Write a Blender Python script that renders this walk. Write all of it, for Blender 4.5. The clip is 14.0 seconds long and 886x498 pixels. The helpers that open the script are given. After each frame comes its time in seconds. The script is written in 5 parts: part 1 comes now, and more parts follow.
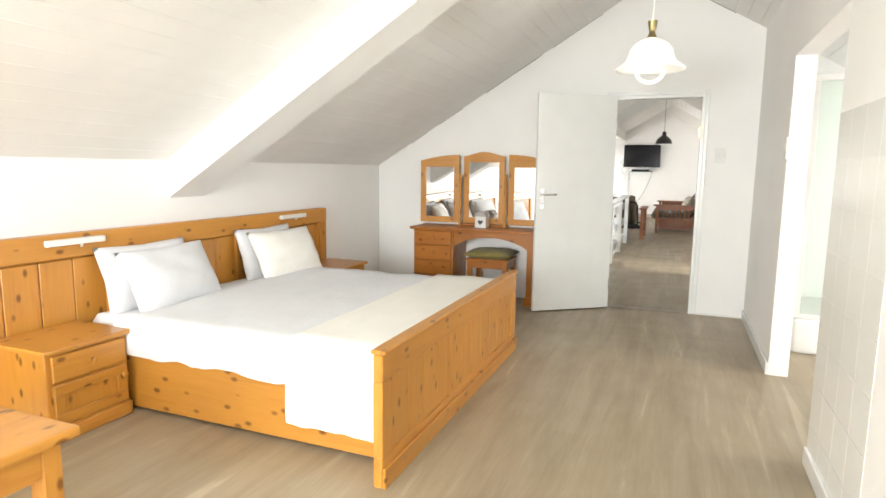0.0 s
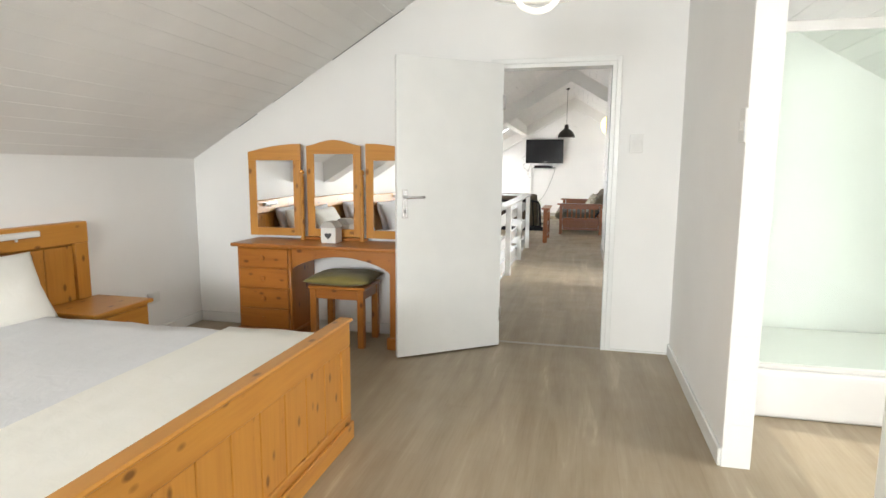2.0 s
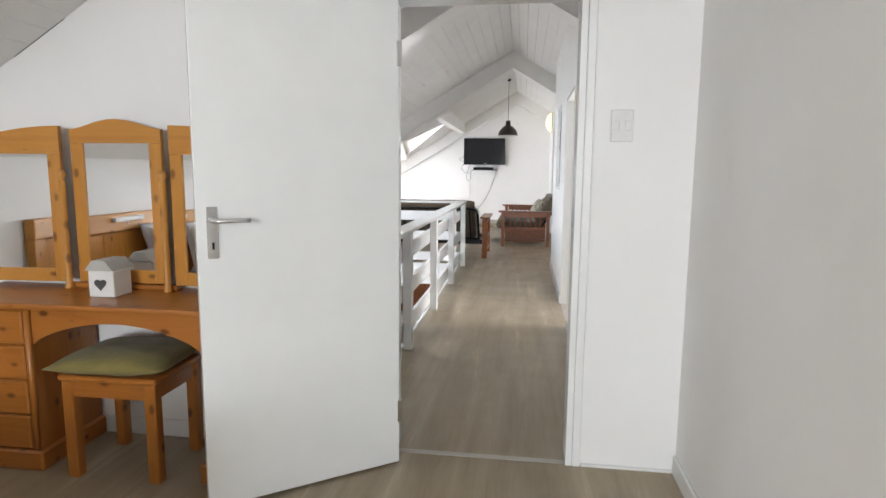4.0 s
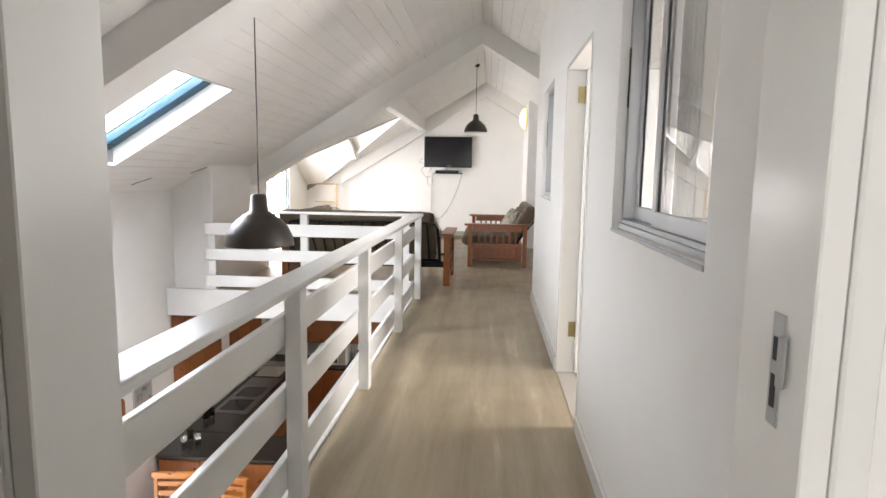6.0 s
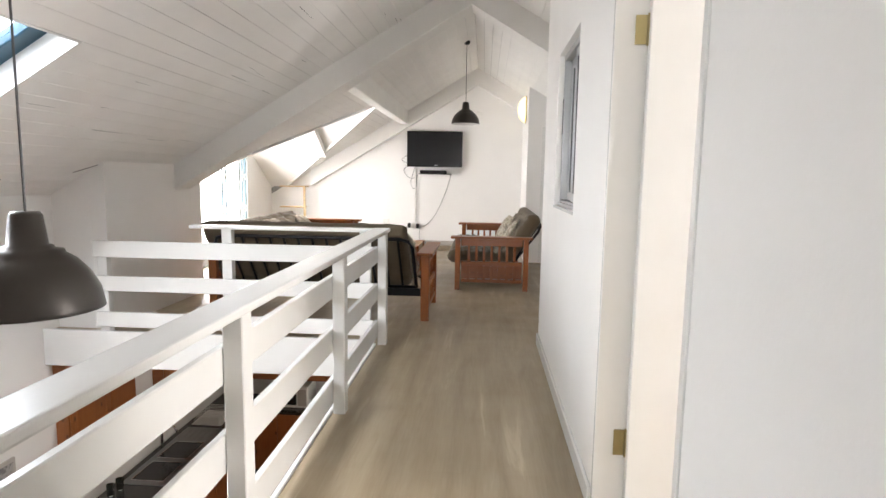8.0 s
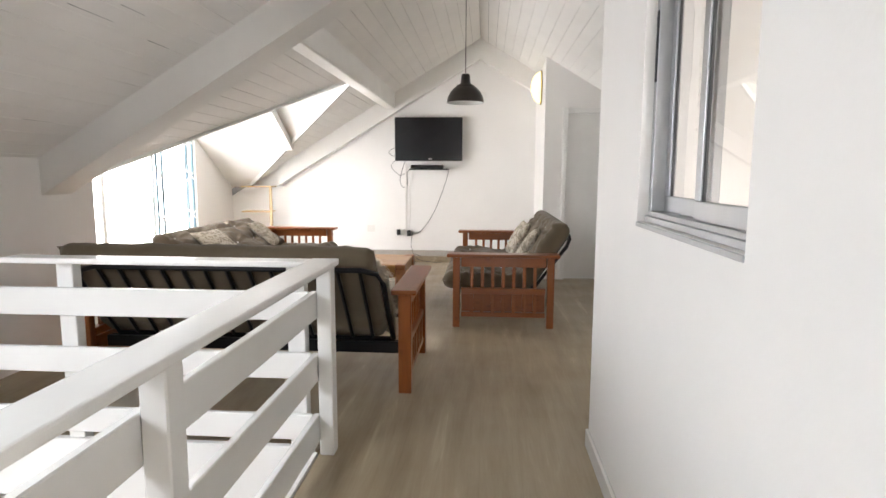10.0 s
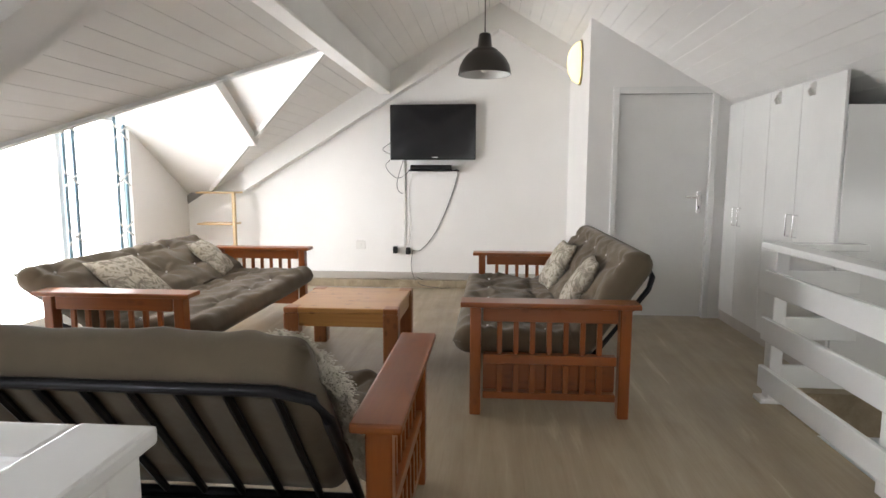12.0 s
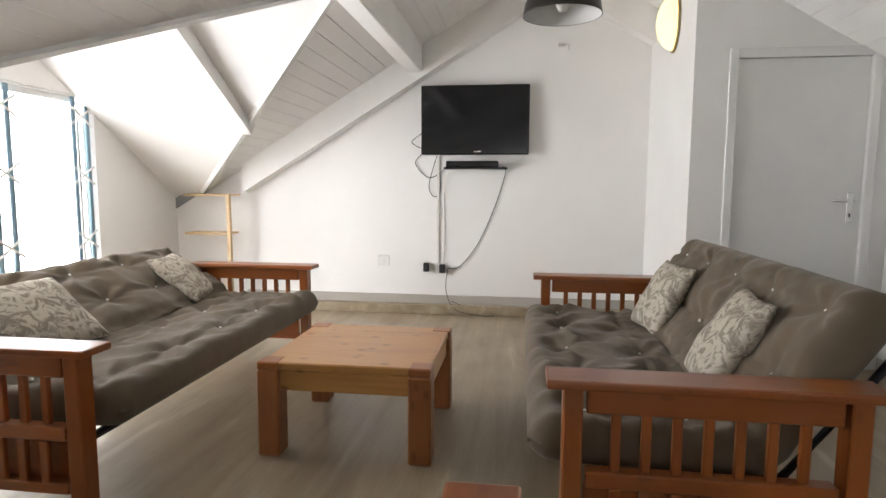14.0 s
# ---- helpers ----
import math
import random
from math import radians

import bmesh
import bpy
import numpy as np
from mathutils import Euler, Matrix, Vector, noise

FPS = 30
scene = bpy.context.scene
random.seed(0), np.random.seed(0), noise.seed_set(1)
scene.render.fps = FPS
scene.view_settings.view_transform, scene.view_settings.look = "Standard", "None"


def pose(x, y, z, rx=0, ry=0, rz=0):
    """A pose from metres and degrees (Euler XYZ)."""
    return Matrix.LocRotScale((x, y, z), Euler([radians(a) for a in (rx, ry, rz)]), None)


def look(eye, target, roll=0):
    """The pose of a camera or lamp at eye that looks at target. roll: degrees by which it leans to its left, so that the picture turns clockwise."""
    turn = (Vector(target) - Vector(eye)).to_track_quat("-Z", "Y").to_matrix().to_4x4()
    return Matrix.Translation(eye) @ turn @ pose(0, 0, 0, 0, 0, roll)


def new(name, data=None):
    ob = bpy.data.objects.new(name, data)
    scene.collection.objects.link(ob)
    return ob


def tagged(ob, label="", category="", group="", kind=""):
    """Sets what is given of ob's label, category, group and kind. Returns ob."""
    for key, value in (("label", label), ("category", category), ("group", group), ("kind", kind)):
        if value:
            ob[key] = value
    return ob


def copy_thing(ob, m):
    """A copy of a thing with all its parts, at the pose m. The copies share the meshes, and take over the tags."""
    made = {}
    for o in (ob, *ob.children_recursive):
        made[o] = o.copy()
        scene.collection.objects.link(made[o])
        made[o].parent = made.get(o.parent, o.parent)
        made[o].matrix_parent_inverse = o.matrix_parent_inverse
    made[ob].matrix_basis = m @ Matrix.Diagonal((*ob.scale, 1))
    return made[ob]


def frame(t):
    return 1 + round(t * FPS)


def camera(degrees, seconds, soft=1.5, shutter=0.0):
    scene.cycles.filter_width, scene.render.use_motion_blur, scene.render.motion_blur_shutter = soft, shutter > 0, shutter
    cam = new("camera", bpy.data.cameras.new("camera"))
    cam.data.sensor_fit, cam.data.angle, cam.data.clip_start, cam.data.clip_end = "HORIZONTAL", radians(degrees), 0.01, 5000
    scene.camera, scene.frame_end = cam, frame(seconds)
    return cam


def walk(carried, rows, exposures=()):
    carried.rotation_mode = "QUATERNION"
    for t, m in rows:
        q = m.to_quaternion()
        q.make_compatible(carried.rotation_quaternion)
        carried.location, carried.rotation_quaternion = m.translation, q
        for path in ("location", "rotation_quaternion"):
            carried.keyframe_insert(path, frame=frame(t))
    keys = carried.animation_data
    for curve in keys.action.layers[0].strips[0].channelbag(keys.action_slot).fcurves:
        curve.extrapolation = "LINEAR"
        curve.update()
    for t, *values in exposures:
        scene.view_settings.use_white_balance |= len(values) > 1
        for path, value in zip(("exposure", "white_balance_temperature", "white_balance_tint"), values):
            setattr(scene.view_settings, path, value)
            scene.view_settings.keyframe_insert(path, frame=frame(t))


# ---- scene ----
cam = camera(74.4, 14.0)
PATH = [
    (0, (0.72, -1.696, 1.342), (-0.016, 0.144, 1.071), 0.7),
    (0.5, (0.711, -1.323, 1.311), (0.068, 0.551, 1.038), 0.6),
    (1, (0.741, -0.885, 1.329), (0.14, 1.003, 1.056), 0.6),
    (1.5, (0.698, -0.478, 1.333), (0.147, 1.425, 1.06), 0.5),
    (2, (0.695, -0.059, 1.315), (0.242, 1.869, 1.041), 0.4),
    (2.5, (0.704, 0.392, 1.337), (0.291, 2.33, 1.066), 0.4),
    (3, (0.66, 0.819, 1.322), (0.271, 2.762, 1.052), 0.4),
    (3.5, (0.671, 1.253, 1.307), (0.345, 3.208, 1.039), 0.4),
    (6, (0.573, 3.691, 1.3), (0.42, 5.67, 1.05), 0.9),
    (6.5, (0.611, 4.11, 1.299), (0.474, 6.09, 1.052), 0.9),
    (7, (0.609, 4.533, 1.286), (0.468, 6.512, 1.039), 0.8),
    (7.5, (0.594, 4.941, 1.292), (0.458, 6.921, 1.044), 0.8),
    (8, (0.605, 5.363, 1.298), (0.468, 7.344, 1.052), 0.9),
    (10.5, (0.518, 7.686, 1.277), (0.367, 9.664, 1.02), -0.0),
    (11, (0.466, 8.143, 1.272), (0.311, 10.121, 1.02), -0.1),
    (11.5, (0.411, 8.559, 1.278), (0.253, 10.537, 1.029), -0.0),
    (12, (0.393, 8.989, 1.276), (0.228, 10.967, 1.03), 0.1),
    (12.5, (0.321, 9.383, 1.27), (0.114, 11.358, 1.03), 0.1),
    (13, (0.214, 9.701, 1.247), (0.005, 11.677, 1.019), 0.2),
    (13.5, (0.203, 10.061, 1.196), (-0.029, 12.035, 0.98), 0.1),
    (14, (0.154, 10.328, 1.174), (-0.111, 12.299, 0.963), 0.3),
]
EXPOSURES = [(0, 0.54, 6550, 6), (1.0, 0.75, 6500, 6), (2.0, 0.46, 6400, 6), (2.5, 0.28, 6300, 7), (3.5, 0.24, 6050, 8), (6, 0.32, 6500, 10), (6.5, 0.33, 6600, 10), (8, 0.28, 6580, 10), (10.5, 0.2, 6500, 10), (12, 0.0, 6400, 9), (14, -0.14, 6400, 9)]
walk(cam, [(t, look(eye, target, roll)) for t, eye, target, roll in PATH], EXPOSURES)

# ---- world, sun, sky light and added fill in the openings ----
world = bpy.data.worlds.new("sky")
scene.world = world
world.use_nodes = True
wn = world.node_tree.nodes
sky = wn.new("ShaderNodeTexSky")
sky.sky_type, sky.sun_disc = "NISHITA", False
sky.sun_elevation, sky.sun_rotation = radians(28), radians(102.5)
sky.dust_density, sky.air_density = 4.0, 1.0
wn["Background"].inputs[1].default_value = 0.14
world.node_tree.links.new(sky.outputs[0], wn["Background"].inputs[0])

sun = new("sun", bpy.data.lights.new("sun", "SUN"))
sun.data.energy, sun.data.angle, sun.data.color = 3.5, radians(0.5), (1.0, 0.95, 0.88)
sun.matrix_world = look((9, -2, 4.9), (0, 0, 0))


def opening_lamp(name, at, to, w, h, watts, colour=(1.0, 0.965, 0.965)):
    """Area lamp in one opening, for sky light from outside and for added fill."""
    lamp = new(name, bpy.data.lights.new(name, "AREA"))
    lamp.data.shape, lamp.data.size, lamp.data.size_y = "RECTANGLE", w, h
    lamp.data.energy, lamp.data.color = watts, colour
    lamp.matrix_world = look(at, to)
    return lamp


opening_lamp("bedroom_window_light", (-0.4, -4.67, 1.5), (-0.4, 2, 1.5), 2.58, 1.28, 250, (0.98, 0.99, 1.0))
# added bathroom fill, from an unseen opening in the east wall
opening_lamp("bathroom_fill_light", (3.66, 1.9, 1.0), (1, 1.9, 1.0), 1.58, 0.39, 45)
opening_lamp("side_room_window_light", (3.66, 7.2, 0.975), (1, 7.2, 0.975), 1.6, 0.34, 150)
opening_lamp("skylight_light", (-2.14, 7.715, 1.865), (-1.624, 7.715, 1.008), 1.2, 1.24, 78, (0.89, 0.93, 1.0))
opening_lamp("dormer_window_light", (-3.37, 13.26, 0.93), (0, 13.26, 0.93), 2.7, 1.84, 168, (1.0, 0.975, 0.98))
# added fill that brightens the wardrobe side from an unseen opening
opening_lamp("stairwell_fill_light", (3.57, 11.2, 0.99), (1, 11.9, 1.15), 1.36, 0.34, 7)
# added fill for the kitchen, in an opening that is never seen
opening_lamp("kitchen_fill_light", (1.05, 11.05, -1.02), (-3, 11.05, -1.15), 1.68, 1.03, 24, (1.0, 0.93, 0.84))
opening_lamp("kitchen_door_light", (-2.98, 8.05, -1.68), (0, 8.05, -1.68), 0.88, 1.8, 75, (1.0, 0.95, 0.88))

# ---- materials ----
def nodes(name):
    m = bpy.data.materials.new(name)
    m.use_nodes = True
    nt = m.node_tree
    return m, nt, nt.nodes["Principled BSDF"]


def ramp(nt, src, stops):
    r = nt.nodes.new("ShaderNodeValToRGB")
    el = r.color_ramp.elements
    while len(el) < len(stops):
        el.new(0.5)
    for e, (p, c) in zip(el, stops):
        e.position, e.color = p, (*c, 1)
    nt.links.new(src, r.inputs[0])
    return r.outputs[0]


def noise_tex(nt, scale, detail=4, stretch=(1, 1, 1), kind="Object", rough=0.55, distort=0.0):
    tc = nt.nodes.new("ShaderNodeTexCoord")
    mp = nt.nodes.new("ShaderNodeMapping")
    mp.inputs["Scale"].default_value = stretch
    n = nt.nodes.new("ShaderNodeTexNoise")
    n.inputs["Scale"].default_value, n.inputs["Detail"].default_value = scale, detail
    n.inputs["Roughness"].default_value, n.inputs["Distortion"].default_value = rough, distort
    nt.links.new(tc.outputs[kind], mp.inputs[0])
    nt.links.new(mp.outputs[0], n.inputs["Vector"])
    return n.outputs["Fac"]


def mixc(nt, fac, a, b, mode="MIX"):
    mx = nt.nodes.new("ShaderNodeMix")
    mx.data_type, mx.blend_type = "RGBA", mode
    for sock, val in ((mx.inputs[0], fac), (mx.inputs[6], a), (mx.inputs[7], b)):
        if hasattr(val, "links"):
            nt.links.new(val, sock)
        elif isinstance(val, tuple):
            sock.default_value = (*val, 1)
        else:
            sock.default_value = val
    return mx.outputs[2]


def bump(nt, p, height, strength, dist=0.01):
    b = nt.nodes.new("ShaderNodeBump")
    b.inputs["Strength"].default_value, b.inputs["Distance"].default_value = strength, dist
    nt.links.new(height, b.inputs["Height"])
    nt.links.new(b.outputs[0], p.inputs["Normal"])


def plain(name, c, rough=0.5, metal=0.0, var=0.06, scale=6.0, grain=120.0, bumps=0.05, dist=0.004):
    """Paint, metal or plastic with faint blotches and fine grain."""
    m, nt, p = nodes(name)
    big, fine = noise_tex(nt, scale, 5), noise_tex(nt, grain, 2)
    lo, hi = tuple(v * (1 - var) for v in c), tuple(min(1, v * (1 + var * 0.6)) for v in c)
    nt.links.new(ramp(nt, big, [(0.3, lo), (0.7, hi)]), p.inputs["Base Color"])
    p.inputs["Roughness"].default_value, p.inputs["Metallic"].default_value = rough, metal
    bump(nt, p, fine, bumps, dist)
    return m


def wood(name, light, dark, axis, rough=0.35, knots=0.85, ring=9.0):
    """Varnished pine with grain along one axis, and knots."""
    m, nt, p = nodes(name)
    st = [1, 1, 1]
    st["xyz".index(axis)] = 0.07
    g1 = noise_tex(nt, ring, 6, tuple(st), distort=1.2)
    g2 = noise_tex(nt, 70, 3, tuple(st))
    tone = noise_tex(nt, 2.2, 2)
    mid = tuple((a + b) / 2 for a, b in zip(light, dark))
    c = ramp(nt, g1, [(0.3, mid), (0.45, light), (0.55, light), (0.62, mid), (0.75, light)])
    c = mixc(nt, 0.25, c, ramp(nt, g2, [(0.35, dark), (0.65, light)]))
    c = mixc(nt, 0.35, c, ramp(nt, tone, [(0.3, mid), (0.7, light)]))
    tc = nt.nodes.new("ShaderNodeTexCoord")
    mp = nt.nodes.new("ShaderNodeMapping")
    ks = [1.0, 1.0, 1.0]
    ks["xyz".index(axis)] = 0.55
    mp.inputs["Scale"].default_value = ks
    vo = nt.nodes.new("ShaderNodeTexVoronoi")
    vo.inputs["Scale"].default_value, vo.inputs["Randomness"].default_value = 13.0, 1.0
    nt.links.new(tc.outputs["Object"], mp.inputs[0])
    nt.links.new(mp.outputs[0], vo.inputs["Vector"])
    k = ramp(nt, vo.outputs["Distance"], [(0.10, (1, 1, 1)), (0.21, (0, 0, 0))])
    kd = tuple(v * 0.38 for v in dark)
    mul = nt.nodes.new("ShaderNodeMath")
    mul.operation = "MULTIPLY"
    mul.inputs[1].default_value = knots
    nt.links.new(k, mul.inputs[0])
    c = mixc(nt, mul.outputs[0], c, kd)
    nt.links.new(c, p.inputs["Base Color"])
    p.inputs["Roughness"].default_value = rough
    p.inputs["Coat Weight"].default_value, p.inputs["Coat Roughness"].default_value = 0.25, 0.25
    bump(nt, p, g2, 0.08, 0.002)
    return m


def cloth(name, c, c2, weave=350.0, rough=0.9, fold=0.35, scale=5.0, twist=1.0):
    m, nt, p = nodes(name)
    big, fine, f2 = noise_tex(nt, scale, 5, distort=0.6), noise_tex(nt, weave, 2), noise_tex(nt, 14, 4, distort=twist)
    nt.links.new(ramp(nt, big, [(0.3, c2), (0.7, c)]), p.inputs["Base Color"])
    p.inputs["Roughness"].default_value = rough
    p.inputs["Sheen Weight"].default_value = 0.15
    add = nt.nodes.new("ShaderNodeMath")
    add.operation = "MULTIPLY_ADD"
    add.inputs[1].default_value = 0.12
    nt.links.new(fine, add.inputs[0])
    nt.links.new(f2, add.inputs[2])
    bump(nt, p, add.outputs[0], fold, 0.02)
    return m


def pattern_cloth(name, base, dark, scale=30.0, lo=0.52, hi=0.6):
    m, nt, p = nodes(name)
    a = noise_tex(nt, scale, 3, distort=2.5)
    nt.links.new(ramp(nt, a, [(lo, base), (hi, dark)]), p.inputs["Base Color"])
    p.inputs["Roughness"].default_value = 0.9
    bump(nt, p, noise_tex(nt, 14, 4), 0.2, 0.02)
    return m


def glass(name, tint=(1, 1, 1), rough=0.0):
    m, nt, p = nodes(name)
    p.inputs["Base Color"].default_value = (*tint, 1)
    p.inputs["Roughness"].default_value = rough
    p.inputs["Transmission Weight"].default_value = 1.0
    p.inputs["IOR"].default_value = 1.45
    return m


def glow(name, c, strength, base=(0.9, 0.88, 0.82)):
    m, nt, p = nodes(name)
    p.inputs["Base Color"].default_value = (*base, 1)
    p.inputs["Roughness"].default_value = 0.3
    p.inputs["Emission Color"].default_value = (*c, 1)
    p.inputs["Emission Strength"].default_value = strength
    return m


def vinyl(name):
    """Pale oak vinyl planks that run along y."""
    m, nt, p = nodes(name)
    tc = nt.nodes.new("ShaderNodeTexCoord")
    mp = nt.nodes.new("ShaderNodeMapping")
    mp.inputs["Rotation"].default_value = (0, 0, radians(90))
    br = nt.nodes.new("ShaderNodeTexBrick")
    br.inputs["Scale"].default_value = 1.0
    br.inputs["Brick Width"].default_value, br.inputs["Row Height"].default_value = 1.2, 0.18
    br.inputs["Mortar Size"].default_value, br.inputs["Mortar Smooth"].default_value = 0.0012, 0.3
    br.inputs["Color1"].default_value = (0.29, 0.23, 0.148, 1)
    br.inputs["Color2"].default_value = (0.345, 0.278, 0.185, 1)
    br.inputs["Mortar"].default_value = (0.22, 0.175, 0.115, 1)
    nt.links.new(tc.outputs["Object"], mp.inputs[0])
    nt.links.new(mp.outputs[0], br.inputs["Vector"])
    streak = noise_tex(nt, 9, 5, (1, 0.09, 1), distort=0.6)
    c = mixc(nt, 0.65, br.outputs["Color"], ramp(nt, streak, [(0.30, (0.235, 0.18, 0.112)), (0.48, (0.315, 0.252, 0.165)), (0.62, (0.375, 0.305, 0.208)), (0.70, (0.53, 0.455, 0.335))]))
    fine = noise_tex(nt, 90, 3, (1, 0.06, 1))
    c = mixc(nt, 0.10, c, ramp(nt, fine, [(0.3, (0.22, 0.18, 0.13)), (0.7, (0.52, 0.46, 0.37))]))
    nt.links.new(c, p.inputs["Base Color"])
    r = ramp(nt, noise_tex(nt, 3, 4), [(0.3, (0.32, 0.32, 0.32)), (0.7, (0.5, 0.5, 0.5))])
    nt.links.new(r, p.inputs["Roughness"])
    bump(nt, p, fine, 0.05, 0.002)
    return m


WHITE = plain("white_wall_paint", (0.83, 0.82, 0.80), 0.75, var=0.03, scale=1.5, grain=60, bumps=0.12)
GLOSSW = plain("white_gloss_paint", (0.80, 0.80, 0.78), 0.22, var=0.03, scale=4, grain=40, bumps=0.06)
CEIL = plain("white_ceiling_paint", (0.82, 0.81, 0.785), 0.6, var=0.04, scale=2.5, grain=50, bumps=0.08)
BATHW = plain("white_bathroom_tile", (0.80, 0.81, 0.78), 0.2, var=0.02)
FLOOR = vinyl("pale_oak_vinyl")
GREYTRIM = plain("grey_skirting_paint", (0.42, 0.39, 0.35), 0.4, var=0.05)
PINE = ((0.54, 0.25, 0.042), (0.36, 0.125, 0.018))
PX, PY, PZ = (wood("honey_pine_" + a, *PINE, a) for a in "xyz")
VAN = ((0.41, 0.15, 0.023), (0.22, 0.062, 0.009))
VX, VY, VZ = (wood("vanity_pine_" + a, *VAN, a) for a in "xyz")
RED = ((0.285, 0.078, 0.013), (0.15, 0.036, 0.006))
RX, RY, RZ = (wood("red_pine_" + a, *RED, a, knots=0.25, rough=0.3) for a in "xyz")
TAB = ((0.50, 0.255, 0.075), (0.28, 0.11, 0.035))
TX, TY = (wood("table_pine_" + a, *TAB, a, knots=0.6) for a in "xy")
TZ = wood("table_leg_pine", (0.34, 0.125, 0.04), (0.2, 0.065, 0.02), "z", knots=0.4)
FUTON = cloth("taupe_futon_cloth", (0.135, 0.103, 0.064), (0.105, 0.08, 0.05), fold=0.16, scale=3.0, twist=0.0)
LINEN = cloth("white_linen", (0.70, 0.705, 0.725), (0.66, 0.665, 0.685), fold=0.22)
THROW = cloth("cream_throw", (0.80, 0.785, 0.735), (0.77, 0.755, 0.70), weave=160, fold=0.12)
OLIVE = cloth("olive_cushion_cloth", (0.22, 0.18, 0.05), (0.15, 0.12, 0.03))
SHEEP = cloth("cream_fleece", (0.78, 0.74, 0.64), (0.66, 0.61, 0.50), weave=60, fold=0.6)
PRINT = pattern_cloth("leaf_print_cloth", (0.50, 0.455, 0.37), (0.24, 0.21, 0.165), 13.0, 0.46, 0.60)
BLACK = plain("black_metal", (0.015, 0.015, 0.018), 0.35, 0.6)
PEND = plain("bronze_grey_enamel", (0.052, 0.045, 0.039), 0.34, 0.4)
PENDIN = plain("pale_shade_lining", (0.62, 0.62, 0.60), 0.5)
TVSCREEN = plain("black_screen", (0.006, 0.006, 0.008), 0.12, var=0.02, bumps=0.0)
TVFRAME = plain("gloss_black_plastic", (0.008, 0.008, 0.009), 0.18, bumps=0.02)
ALU = plain("brushed_aluminium", (0.42, 0.43, 0.44), 0.38, 0.7, grain=200)
CHROME = plain("chrome", (0.75, 0.75, 0.75), 0.26, 1.0, bumps=0.0)
BRASS = plain("brass", (0.36, 0.30, 0.15), 0.38, 1.0)
MIRROR = plain("mirror", (0.92, 0.93, 0.93), 0.01, 1.0, var=0.0, bumps=0.0)
GLASS = glass("window_glass")
FROST = glass("shower_glass", (0.87, 0.95, 0.89), 0.03)
BLUEF = plain("blue_skylight_frame", (0.014, 0.07, 0.12), 0.4)
BLUEG = plain("blue_gate_steel", (0.16, 0.26, 0.32), 0.4)
RUBBER = plain("black_rubber", (0.02, 0.02, 0.02), 0.6)
PLASTIC = plain("white_plastic", (0.74, 0.73, 0.70), 0.35)
GRANITE = plain("dark_worktop", (0.035, 0.03, 0.027), 0.25, var=0.35, scale=60, grain=200)
TERRA = plain("red_brown_tile", (0.16, 0.055, 0.03), 0.35, var=0.25, scale=8)
KIT = wood("kitchen_pine", (0.31, 0.105, 0.028), (0.18, 0.055, 0.014), "z")
SHADE = glow("lit_lamp_glass", (1.0, 0.96, 0.88), 0.25)
OVAL = glow("lit_oval_glass", (1.0, 0.78, 0.34), 1.3, (0.85, 0.75, 0.5))
CABLE = plain("dark_cable", (0.06, 0.06, 0.06), 0.5)
CURTAIN = cloth("white_curtain", (0.80, 0.79, 0.75), (0.74, 0.73, 0.70))

# ---- mesh helpers ----
def box(bm, x0, x1, y0, y1, z0, z1, bev=0.0, seg=1):
    r = bmesh.ops.create_cube(bm, size=1.0)
    vs = r["verts"]
    bmesh.ops.scale(bm, vec=(abs(x1 - x0), abs(y1 - y0), abs(z1 - z0)), verts=vs)
    bmesh.ops.translate(bm, vec=((x0 + x1) / 2, (y0 + y1) / 2, (z0 + z1) / 2), verts=vs)
    if bev:
        es = list({e for v in vs for e in v.link_edges})
        bmesh.ops.bevel(bm, geom=es, offset=bev, segments=seg, affect="EDGES", profile=0.6)
    return bm


def prism(bm, pts, axis, a, b):
    """A polygon in the plane across an axis, drawn out from a to b."""
    def at(p, v):
        return {"x": (v, p[0], p[1]), "y": (p[0], v, p[1]), "z": (p[0], p[1], v)}[axis]
    lo, hi = [bm.verts.new(at(p, a)) for p in pts], [bm.verts.new(at(p, b)) for p in pts]
    n = len(pts)
    bm.faces.new(lo), bm.faces.new(hi)
    for i in range(n):
        bm.faces.new((lo[i], lo[(i + 1) % n], hi[(i + 1) % n], hi[i]))
    return bm


def tube(bm, pts, r, n=8):
    """A round bar along a line of points."""
    rings = []
    for i, p in enumerate(pts):
        p = Vector(p)
        d = (Vector(pts[min(i + 1, len(pts) - 1)]) - Vector(pts[max(i - 1, 0)])).normalized()
        s = d.cross(Vector((0.31, 0.22, 0.93))).normalized()
        u = d.cross(s)
        rings.append([bm.verts.new(p + r * (math.cos(a) * s + math.sin(a) * u)) for a in (2 * math.pi * k / n for k in range(n))])
    for a, b in zip(rings, rings[1:]):
        for k in range(n):
            bm.faces.new((a[k], a[(k + 1) % n], b[(k + 1) % n], b[k]))
    bm.faces.new(rings[0]), bm.faces.new(rings[-1])
    return bm


def lathe(bm, prof, cx=0, cy=0, n=32):
    """A turned shape from (radius, height) pairs."""
    rings = [[bm.verts.new((cx + r * math.cos(2 * math.pi * k / n), cy + r * math.sin(2 * math.pi * k / n), z)) for k in range(n)] for r, z in prof]
    for a, b in zip(rings, rings[1:]):
        for k in range(n):
            bm.faces.new((a[k], a[(k + 1) % n], b[(k + 1) % n], b[k]))
    return bm


